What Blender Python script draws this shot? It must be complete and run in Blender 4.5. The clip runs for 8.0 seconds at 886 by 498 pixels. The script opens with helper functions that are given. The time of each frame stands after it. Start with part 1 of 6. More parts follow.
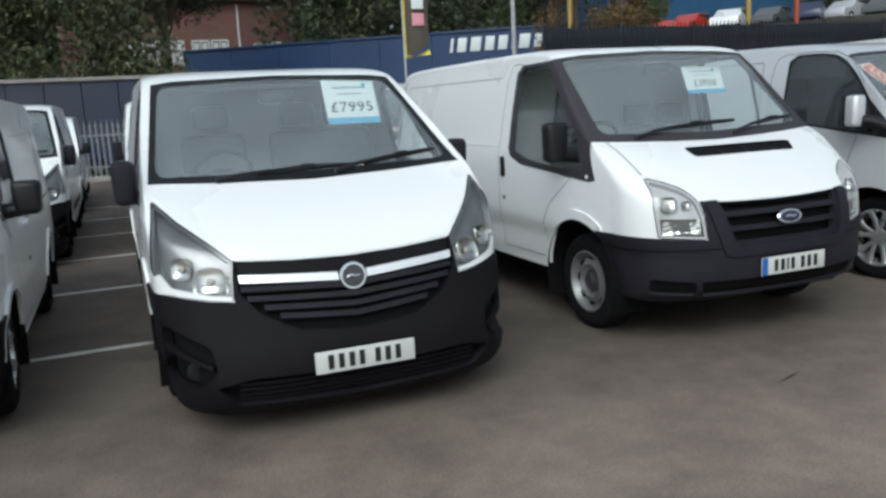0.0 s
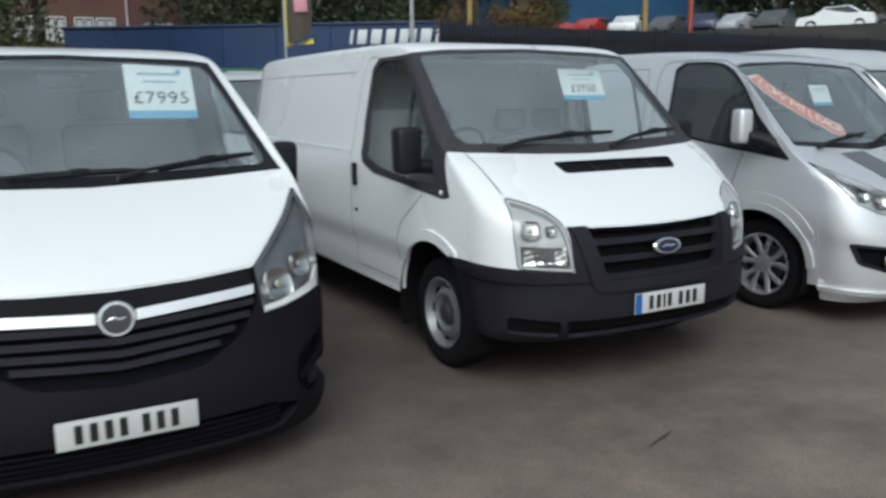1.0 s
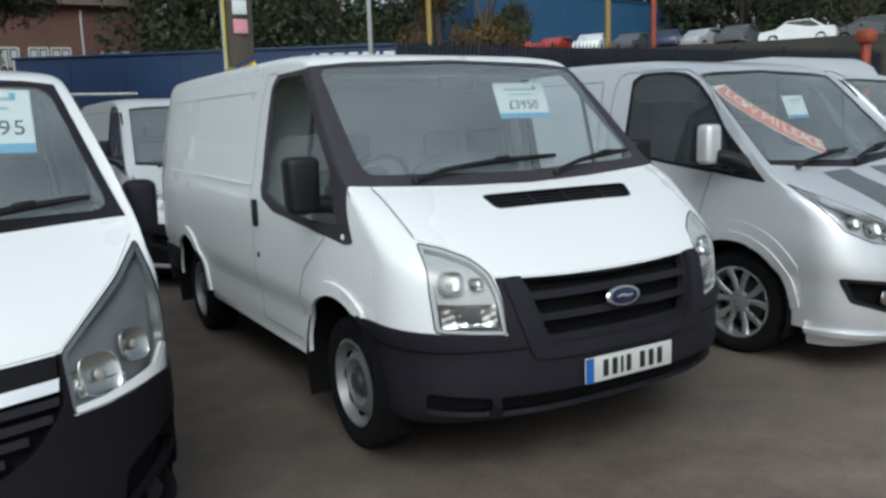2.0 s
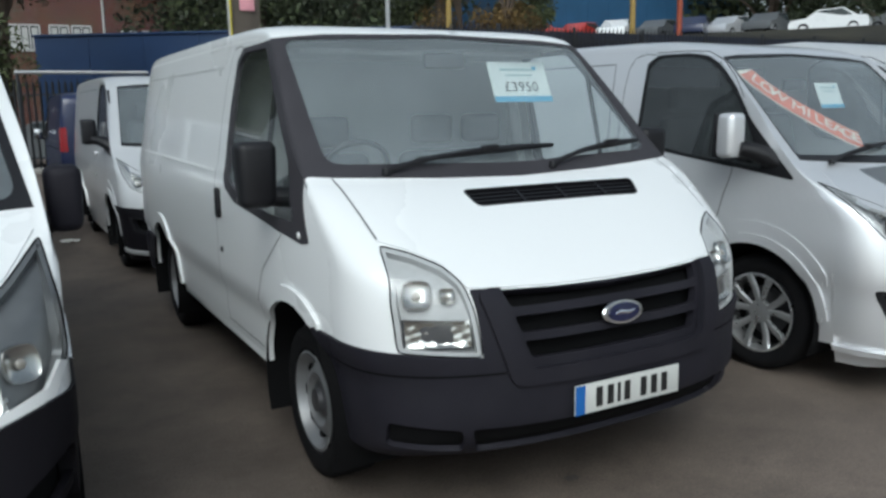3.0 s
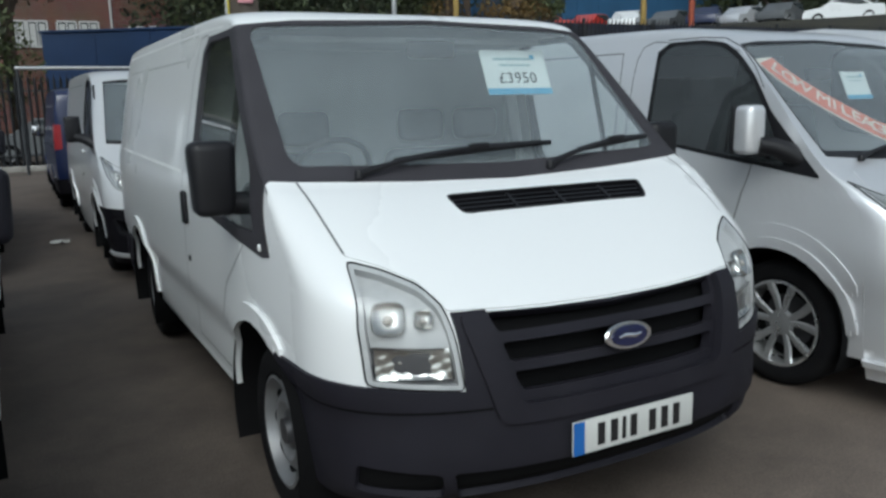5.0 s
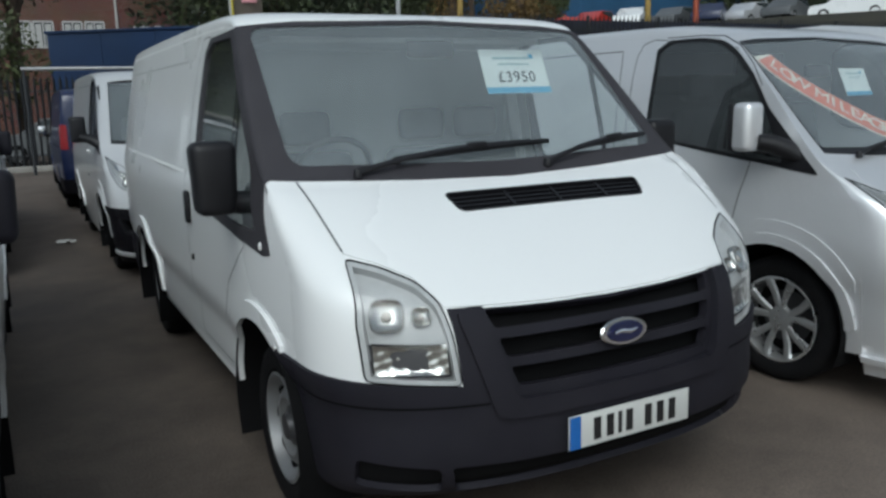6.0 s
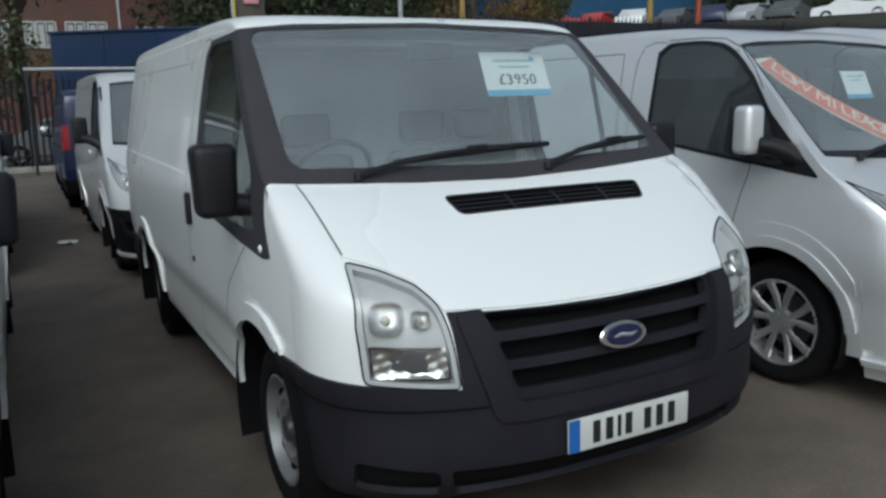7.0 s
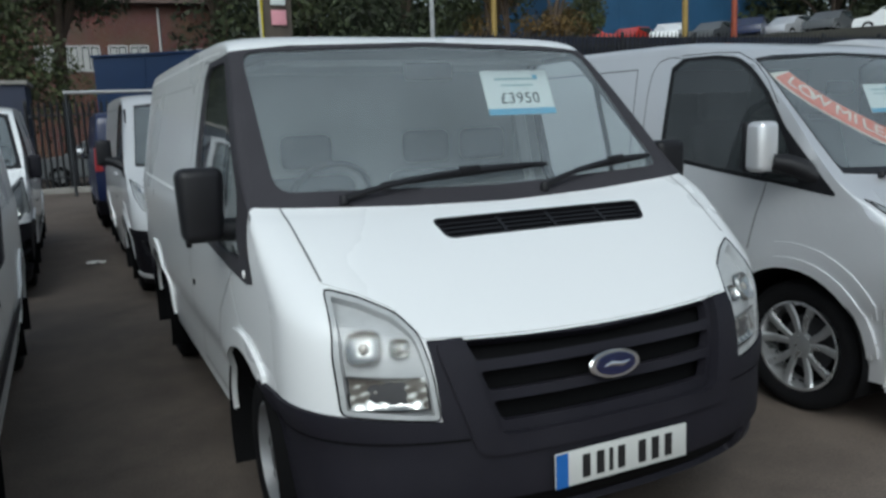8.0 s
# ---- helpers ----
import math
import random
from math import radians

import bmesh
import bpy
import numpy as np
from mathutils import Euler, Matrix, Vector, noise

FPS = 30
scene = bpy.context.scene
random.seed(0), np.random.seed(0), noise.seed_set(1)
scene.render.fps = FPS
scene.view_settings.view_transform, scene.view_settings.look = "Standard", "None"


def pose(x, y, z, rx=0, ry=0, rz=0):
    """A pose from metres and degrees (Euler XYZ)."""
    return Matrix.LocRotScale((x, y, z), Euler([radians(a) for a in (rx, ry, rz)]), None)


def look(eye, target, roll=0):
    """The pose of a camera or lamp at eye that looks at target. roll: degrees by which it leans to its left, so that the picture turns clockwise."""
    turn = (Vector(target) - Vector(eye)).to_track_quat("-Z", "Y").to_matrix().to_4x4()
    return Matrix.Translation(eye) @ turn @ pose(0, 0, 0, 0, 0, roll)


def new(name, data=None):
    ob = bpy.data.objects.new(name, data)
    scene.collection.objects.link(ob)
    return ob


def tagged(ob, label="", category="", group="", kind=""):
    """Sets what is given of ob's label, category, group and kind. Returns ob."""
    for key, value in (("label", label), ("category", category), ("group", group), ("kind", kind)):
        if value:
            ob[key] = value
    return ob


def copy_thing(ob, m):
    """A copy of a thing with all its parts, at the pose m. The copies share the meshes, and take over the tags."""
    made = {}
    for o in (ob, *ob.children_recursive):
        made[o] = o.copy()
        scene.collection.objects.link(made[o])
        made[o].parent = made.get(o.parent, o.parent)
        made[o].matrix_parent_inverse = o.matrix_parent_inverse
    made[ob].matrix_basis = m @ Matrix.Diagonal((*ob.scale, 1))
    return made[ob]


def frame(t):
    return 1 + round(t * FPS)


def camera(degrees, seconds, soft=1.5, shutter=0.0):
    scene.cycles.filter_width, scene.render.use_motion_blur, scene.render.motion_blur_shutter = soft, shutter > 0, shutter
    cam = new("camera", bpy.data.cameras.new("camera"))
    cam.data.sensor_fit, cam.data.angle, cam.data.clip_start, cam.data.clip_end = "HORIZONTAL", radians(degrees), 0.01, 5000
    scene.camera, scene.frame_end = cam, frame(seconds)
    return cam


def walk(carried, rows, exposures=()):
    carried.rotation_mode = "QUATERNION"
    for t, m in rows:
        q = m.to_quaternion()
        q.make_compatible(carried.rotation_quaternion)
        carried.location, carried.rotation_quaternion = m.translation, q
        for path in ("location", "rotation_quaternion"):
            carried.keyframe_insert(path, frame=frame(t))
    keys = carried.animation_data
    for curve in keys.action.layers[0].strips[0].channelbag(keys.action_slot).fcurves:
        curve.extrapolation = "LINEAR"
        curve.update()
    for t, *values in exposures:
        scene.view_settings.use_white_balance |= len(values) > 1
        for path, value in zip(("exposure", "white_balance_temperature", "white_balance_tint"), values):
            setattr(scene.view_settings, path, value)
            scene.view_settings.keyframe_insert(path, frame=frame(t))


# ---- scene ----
cam = camera(58.0, 8.0, soft=2.8, shutter=0.3)
PATH = [
    (0, (-0.315, 0.044, 1.581), (0.349, 1.899, 1.236), -3.1),
    (0.3, (-0.145, 0.195, 1.596), (0.509, 2.053, 1.250), -3.2),
    (0.5, (-0.022, 0.301, 1.603), (0.589, 2.173, 1.253), -4.4),
    (0.8, (0.215, 0.535, 1.602), (0.968, 2.353, 1.243), -1.3),
    (1, (0.381, 0.686, 1.599), (1.265, 2.442, 1.233), -0.6),
    (1.5, (0.803, 0.996, 1.581), (1.717, 2.738, 1.216), -2.8),
    (2, (1.076, 1.331, 1.587), (2.021, 3.066, 1.273), -2.0),
    (3.3, (1.587, 1.754, 1.55), (2.463, 3.508, 1.158), -1.0),
    (3.5, (1.639, 1.803, 1.531), (2.502, 3.557, 1.106), -1.2),
    (4, (1.695, 1.974, 1.534), (2.58, 3.713, 1.093), -1.3),
    (4.5, (1.727, 2.007, 1.567), (2.602, 3.74, 1.089), -1.0),
    (4.7, (1.753, 2.005, 1.567), (2.627, 3.768, 1.209), -1.3),
    (5.8, (1.775, 1.945, 1.573), (2.631, 3.711, 1.19), -1.7),
    (6, (1.775, 1.945, 1.573), (2.632, 3.714, 1.206), -1.7),
    (6.5, (1.767, 1.946, 1.582), (2.627, 3.713, 1.209), -1.0),
    (7, (1.781, 1.941, 1.581), (2.634, 3.712, 1.216), -1.6),
    (7.5, (1.83, 1.913, 1.58), (2.651, 3.699, 1.214), 1.4),
    (8, (1.979, 1.945, 1.588), (2.75, 3.762, 1.267), -2.3),
]
EXPOSURES = [(0, 0.12, 5950, 2), (0.8, 0.0, 5950, 2), (2.2, -0.03, 5950, 2), (3.3, 0.0, 5900, 1), (4.7, -0.06, 5900, 1), (5.8, -0.27, 5900, 1), (8, -0.26, 5850, 1)]
walk(cam, [(t, look(eye, target, roll)) for t, eye, target, roll in PATH], EXPOSURES)

# ---- world, sun and exposure ----
world = bpy.data.worlds.new("overcast_sky")
scene.world = world
world.use_nodes = True
wn = world.node_tree.nodes
wl = world.node_tree.links
wn.clear()
w_out = wn.new("ShaderNodeOutputWorld")
w_bg = wn.new("ShaderNodeBackground")
w_hsv = wn.new("ShaderNodeHueSaturation")
w_sky = wn.new("ShaderNodeTexSky")
w_sky.sky_type = "NISHITA"
w_sky.sun_disc = False
w_sky.sun_elevation = radians(45)
w_sky.sun_rotation = radians(212)
w_sky.air_density = 1.0
w_sky.dust_density = 4.0
w_hsv.inputs["Saturation"].default_value = 0.36
w_bg.inputs["Strength"].default_value = 0.140
wl.new(w_sky.outputs[0], w_hsv.inputs["Color"])
wl.new(w_hsv.outputs[0], w_bg.inputs["Color"])
wl.new(w_bg.outputs[0], w_out.inputs["Surface"])

sun = new("sun", bpy.data.lights.new("sun", "SUN"))
sun.data.energy = 0.95
sun.data.angle = radians(40)
sun.data.color = (1.0, 0.97, 0.93)
sun.matrix_world = look((-8, -13, 15), (0, 0, 0))
scene.view_settings.exposure = 0.0


# ---- materials ----
def mat(name, color, rough=0.5, metal=0.0, coat=0.0, vary=0.08, scale=6.0, fine=180.0, bump=0.0, spec=0.5, dirt=None, dirt_amt=0.0):
    """A principled surface with variation at a broad and a fine scale, some relief and dirt."""
    m = bpy.data.materials.new(name)
    m.use_nodes = True
    n, l = m.node_tree.nodes, m.node_tree.links
    b = n["Principled BSDF"]
    b.inputs["Metallic"].default_value = metal
    b.inputs["Coat Weight"].default_value = coat
    b.inputs["Coat Roughness"].default_value = 0.04
    b.inputs["Specular IOR Level"].default_value = spec
    tc = n.new("ShaderNodeTexCoord")
    broad, small = n.new("ShaderNodeTexNoise"), n.new("ShaderNodeTexNoise")
    broad.inputs["Scale"].default_value, broad.inputs["Detail"].default_value = scale, 5
    small.inputs["Scale"].default_value, small.inputs["Detail"].default_value = fine, 3
    l.new(tc.outputs["Object"], broad.inputs["Vector"])
    l.new(tc.outputs["Object"], small.inputs["Vector"])
    ramp = n.new("ShaderNodeMapRange")
    ramp.inputs["From Min"].default_value, ramp.inputs["From Max"].default_value = 0.3, 0.7
    ramp.inputs["To Min"].default_value, ramp.inputs["To Max"].default_value = 1 - vary, 1 + vary
    add = n.new("ShaderNodeMath")
    add.operation = "MULTIPLY_ADD"
    add.inputs[1].default_value = 0.35
    l.new(small.outputs["Fac"], add.inputs[0])
    l.new(broad.outputs["Fac"], add.inputs[2])
    add2 = n.new("ShaderNodeMath")
    add2.operation = "SUBTRACT"
    add2.inputs[1].default_value = 0.175
    l.new(add.outputs[0], add2.inputs[0])
    l.new(add2.outputs[0], ramp.inputs["Value"])
    mul = n.new("ShaderNodeVectorMath")
    mul.operation = "SCALE"
    mul.inputs[0].default_value = color
    l.new(ramp.outputs[0], mul.inputs["Scale"])
    last = mul.outputs[0]
    if dirt:
        blot = n.new("ShaderNodeTexNoise")
        blot.inputs["Scale"].default_value, blot.inputs["Detail"].default_value = scale * 0.6, 8
        l.new(tc.outputs["Object"], blot.inputs["Vector"])
        dr = n.new("ShaderNodeMapRange")
        dr.inputs["From Min"].default_value, dr.inputs["From Max"].default_value = 0.45, 0.75
        dr.inputs["To Max"].default_value = dirt_amt
        l.new(blot.outputs["Fac"], dr.inputs["Value"])
        mix = n.new("ShaderNodeMix")
        mix.data_type = "RGBA"
        mix.inputs["B"].default_value = (*dirt, 1)
        l.new(dr.outputs[0], mix.inputs["Factor"])
        l.new(last, mix.inputs["A"])
        last = mix.outputs["Result"]
    l.new(last, b.inputs["Base Color"])
    rr = n.new("ShaderNodeMapRange")
    rr.inputs["To Min"].default_value, rr.inputs["To Max"].default_value = max(0.02, rough * 0.85), min(1.0, rough * 1.15)
    l.new(broad.outputs["Fac"], rr.inputs["Value"])
    l.new(rr.outputs[0], b.inputs["Roughness"])
    if bump:
        bp = n.new("ShaderNodeBump")
        bp.inputs["Strength"].default_value = bump
        bp.inputs["Distance"].default_value = 0.004
        l.new(small.outputs["Fac"], bp.inputs["Height"])
        l.new(bp.outputs[0], b.inputs["Normal"])
    return m


def glass_mat(name, tint, gloss=1.0, sky_veil=0.0, ior=1.7):
    """A thin pane: tinted see-through with a Fresnel gloss and a painted-in pale sky reflection."""
    m = bpy.data.materials.new(name)
    m.use_nodes = True
    n, l = m.node_tree.nodes, m.node_tree.links
    n.clear()
    out, mix = n.new("ShaderNodeOutputMaterial"), n.new("ShaderNodeMixShader")
    tr, gl, fr = n.new("ShaderNodeBsdfTransparent"), n.new("ShaderNodeBsdfGlossy"), n.new("ShaderNodeLayerWeight")
    power, rise = n.new("ShaderNodeMath"), n.new("ShaderNodeMapRange")
    tr.inputs["Color"].default_value = (*tint, 1)
    gl.inputs["Roughness"].default_value = 0.03
    gl.inputs["Color"].default_value = (gloss, gloss, gloss, 1)
    fr.inputs["Blend"].default_value = 0.5
    power.operation = "POWER"
    power.inputs[1].default_value = 5.0
    rise.inputs["To Min"].default_value = ((ior - 1) / (ior + 1)) ** 2
    l.new(fr.outputs["Facing"], power.inputs[0])
    l.new(power.outputs[0], rise.inputs["Value"])
    l.new(rise.outputs[0], mix.inputs[0])
    l.new(tr.outputs[0], mix.inputs[1])
    l.new(gl.outputs[0], mix.inputs[2])
    last = mix.outputs[0]
    # pale diffuse layer with broad noise: cloudy sky reflection painted onto the pane
    if sky_veil:
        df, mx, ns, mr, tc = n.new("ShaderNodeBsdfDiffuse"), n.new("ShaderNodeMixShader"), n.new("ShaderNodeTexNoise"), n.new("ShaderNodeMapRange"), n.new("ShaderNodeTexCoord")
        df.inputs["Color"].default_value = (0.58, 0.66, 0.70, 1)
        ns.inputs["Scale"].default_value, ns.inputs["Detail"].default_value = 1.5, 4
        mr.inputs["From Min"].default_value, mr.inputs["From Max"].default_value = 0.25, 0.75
        mr.inputs["To Min"].default_value, mr.inputs["To Max"].default_value = sky_veil * 0.5, sky_veil * 1.5
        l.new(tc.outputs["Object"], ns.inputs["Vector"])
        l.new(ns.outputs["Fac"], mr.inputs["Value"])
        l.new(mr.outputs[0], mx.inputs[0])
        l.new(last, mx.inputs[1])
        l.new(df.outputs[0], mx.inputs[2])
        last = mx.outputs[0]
    l.new(last, out.inputs["Surface"])
    return m


M_WHITE = mat("white_paint", (0.78, 0.795, 0.80), 0.28, coat=0.6, vary=0.006, scale=0.8, fine=40)
M_SILVER = mat("silver_paint", (0.70, 0.71, 0.73), 0.30, metal=0.5, coat=0.7, vary=0.03, scale=3, fine=900)
M_GREYPAINT = mat("light_silver_paint", (0.64, 0.65, 0.66), 0.34, metal=0.35, coat=0.6, vary=0.03, scale=3, fine=900)
M_BLUEPAINT = mat("blue_paint", (0.006, 0.013, 0.055), 0.3, coat=0.35, vary=0.05, scale=3, fine=300)
M_STRIPE = mat("dark_grey_stripe", (0.09, 0.095, 0.10), 0.4, coat=0.4, vary=0.05)
M_PLASTIC = mat("charcoal_bumper_plastic", (0.0138, 0.0130, 0.0185), 0.60, spec=0.18, vary=0.12, scale=5, fine=420, bump=0.25, dirt=(0.04, 0.039, 0.043), dirt_amt=0.2)
M_PILLAR = mat("charcoal_pillar_trim", (0.042, 0.040, 0.046), 0.6, spec=0.2, vary=0.1, scale=6, fine=420, bump=0.2)
M_PLASTIC_DK = mat("dark_bumper_plastic", (0.0065, 0.0058, 0.008), 0.60, spec=0.12, vary=0.12, scale=5, fine=420, bump=0.25, dirt=(0.018, 0.016, 0.019), dirt_amt=0.2)
M_BLACK = mat("black_trim", (0.010, 0.010, 0.012), 0.45, spec=0.3, vary=0.15, scale=8, fine=300, bump=0.1)
M_MATTBLACK = mat("matt_black", (0.004, 0.004, 0.0045), 0.85, spec=0.12, vary=0.2, scale=8)
M_RUBBER = mat("tyre_rubber", (0.008, 0.008, 0.009), 0.85, spec=0.12, vary=0.2, scale=12, fine=260, bump=0.4, dirt=(0.03, 0.028, 0.026), dirt_amt=0.15)
M_STEEL = mat("silver_wheel", (0.215, 0.22, 0.23), 0.42, metal=0.5, vary=0.08, scale=9, fine=120, dirt=(0.12, 0.10, 0.085), dirt_amt=0.5)
M_ALLOY = mat("alloy_wheel", (0.55, 0.56, 0.57), 0.28, metal=0.75, vary=0.05, scale=9, fine=300, dirt=(0.10, 0.09, 0.08), dirt_amt=0.25)
M_CHROME = mat("chrome", (0.80, 0.81, 0.82), 0.10, metal=1.0, vary=0.02)
M_REFLECTOR = mat("lamp_reflector", (0.48, 0.48, 0.465), 0.20, metal=1.0, vary=0.06, scale=20)
M_SATIN = mat("satin_chrome", (0.85, 0.86, 0.87), 0.34, metal=0.55, vary=0.02)
M_BULB = mat("bulb_glass", (0.30, 0.275, 0.24), 0.2, coat=0.6, vary=0.1, scale=30)
M_LAMPMID = mat("lamp_grey_bezel", (0.42, 0.43, 0.44), 0.35, metal=0.3, vary=0.1, scale=14)
M_LAMPSMOKE = mat("smoked_lamp_bezel", (0.16, 0.165, 0.17), 0.3, metal=0.5, vary=0.12, scale=14)
M_LAMPGREY = mat("lamp_housing", (0.45, 0.455, 0.46), 0.35, metal=0.0, vary=0.08, scale=14)
M_LAMPDARK = mat("lamp_dark_bezel", (0.06, 0.06, 0.065), 0.35, metal=0.3, vary=0.1, scale=14)
M_GLASS = glass_mat("windscreen_glass", (0.91, 0.95, 0.94), sky_veil=0.17, ior=1.9)
M_GLASS_CLEAR = glass_mat("clean_windscreen_glass", (0.90, 0.94, 0.93), sky_veil=0.15, ior=2.0)
M_SIDEGLASS = glass_mat("side_glass", (0.86, 0.90, 0.89), sky_veil=0.015, ior=1.75)
M_PRIVACY = glass_mat("privacy_glass", (0.20, 0.21, 0.22), sky_veil=0.05, ior=1.8)
M_LENS = glass_mat("lamp_lens", (0.97, 0.98, 0.98), ior=1.45)
M_RED = mat("red_lamp", (0.26, 0.010, 0.015), 0.2, coat=0.8, vary=0.08)
M_BLUEBADGE = mat("blue_badge", (0.005, 0.008, 0.045), 0.2, coat=0.8, vary=0.05)
M_PLATE = mat("plate_white", (0.55, 0.56, 0.54), 0.4, vary=0.03, scale=12)
M_PLATEBLUE = mat("plate_blue", (0.02, 0.12, 0.40), 0.4, vary=0.04, scale=12)
M_INK = mat("black_ink", (0.012, 0.012, 0.013), 0.5, vary=0.1)
M_SEAT = mat("grey_seat_cloth", (0.06, 0.065, 0.07), 0.9, vary=0.2, scale=14, fine=500, bump=0.4)
M_DASH = mat("grey_dashboard", (0.055, 0.058, 0.06), 0.65, vary=0.12, scale=10, fine=300, bump=0.2)
M_LINER = mat("pale_cab_lining", (0.36, 0.37, 0.37), 0.8, vary=0.08, scale=8)
M_CARD = mat("price_card_pale", (0.84, 0.90, 0.90), 0.5, vary=0.03, scale=10)
M_CARDBLUE = mat("price_card_blue", (0.10, 0.42, 0.68), 0.5, vary=0.04, scale=10)
M_CARDGREY = mat("price_card_print", (0.36, 0.52, 0.56), 0.5, vary=0.04, scale=10)
M_BANNER = mat("orange_banner", (0.72, 0.17, 0.09), 0.55, vary=0.06, scale=10)
M_BANNERTXT = mat("banner_lettering", (0.86, 0.80, 0.70), 0.55, vary=0.04, scale=10)
M_WHITEPART = mat("white_moulding", (0.72, 0.73, 0.73), 0.35, vary=0.03)
M_GALV = mat("galvanised_steel", (0.40, 0.41, 0.42), 0.5, metal=0.4, vary=0.15, scale=5, fine=60)
M_FENCEDARK = mat("dark_fence_paint", (0.022, 0.024, 0.028), 0.55, vary=0.2, scale=5, fine=60)
M_NAVY = mat("navy_sheeting", (0.020, 0.026, 0.050), 0.55, vary=0.18, scale=0.8, fine=12, dirt=(0.05, 0.05, 0.05), dirt_amt=0.4)
M_BLUEWALL = mat("blue_cladding", (0.009, 0.033, 0.098), 0.5, vary=0.12, scale=0.5, fine=9, dirt=(0.015, 0.035, 0.07), dirt_amt=0.3)
M_BLUEWALL2 = mat("steel_blue_cladding", (0.03, 0.09, 0.18), 0.5, vary=0.12, scale=0.5, fine=9)
M_SIGN = mat("sign_white", (0.62, 0.66, 0.66), 0.5, vary=0.06, scale=2)
M_CONCRETE = mat("kerb_concrete", (0.26, 0.25, 0.23), 0.85, vary=0.18, scale=3, fine=70, bump=0.4)
M_LINE = mat("worn_line_paint", (0.58, 0.57, 0.53), 0.75, vary=0.15, scale=5, fine=60, bump=0.3, dirt=(0.12, 0.11, 0.10), dirt_amt=0.75)
M_FLAG = mat("brown_flag_cloth", (0.075, 0.062, 0.050), 0.85, vary=0.15, scale=4, fine=200)
M_FLAGYEL = mat("yellow_flag_edge", (0.60, 0.50, 0.05), 0.8, vary=0.1, scale=4)
M_FLAGPINK = mat("pink_print", (0.60, 0.28, 0.32), 0.8, vary=0.1, scale=6)
M_REDPAINT = mat("red_paint", (0.42, 0.03, 0.02), 0.35, coat=0.4, vary=0.1, scale=3)
M_ORANGE = mat("orange_red_paint", (0.30, 0.065, 0.03), 0.5, vary=0.12, scale=4)
M_YELLOW = mat("yellow_post_paint", (0.32, 0.22, 0.06), 0.5, vary=0.12, scale=4)
M_BARK = mat("bark", (0.07, 0.05, 0.035), 0.9, vary=0.3, scale=3, fine=30, bump=0.6)
M_WINWHITE = mat("white_window_frame", (0.46, 0.46, 0.45), 0.5, vary=0.05, scale=4)
M_PANE = mat("window_pane", (0.05, 0.06, 0.065), 0.08, vary=0.2, scale=2, spec=0.8)
M_ROOF = mat("roof_tiles", (0.09, 0.06, 0.05), 0.85, vary=0.25, scale=2, fine=25, bump=0.5)
M_LITTER = mat("paper_litter", (0.62, 0.62, 0.58), 0.8, vary=0.1, scale=30)
M_STAIN = mat("oil_stain", (0.050, 0.045, 0.040), 0.55, vary=0.3, scale=20)


def leaf_mat(name, color, var=0.5):
    m = mat(name, color, 0.7, vary=var, scale=0.6, fine=7)
    n, l = m.node_tree.nodes, m.node_tree.links
    b = n["Principled BSDF"]
    src = b.inputs["Base Color"].links[0].from_socket
    geo, rng, mul = n.new("ShaderNodeNewGeometry"), n.new("ShaderNodeMapRange"), n.new("ShaderNodeVectorMath")
    rng.inputs["To Min"].default_value, rng.inputs["To Max"].default_value = 0.5, 1.6
    mul.operation = "SCALE"
    l.new(geo.outputs["Random Per Island"], rng.inputs["Value"])
    l.new(src, mul.inputs[0])
    l.new(rng.outputs[0], mul.inputs["Scale"])
    l.new(mul.outputs[0], b.inputs["Base Color"])
    return m


M_LEAF = leaf_mat("dark_foliage", (0.030, 0.040, 0.016))
M_LEAF2 = leaf_mat("mid_foliage", (0.050, 0.062, 0.022))
M_LEAFOR = leaf_mat("autumn_foliage", (0.105, 0.065, 0.018))
M_GRASS = leaf_mat("rough_grass", (0.030, 0.027, 0.017))


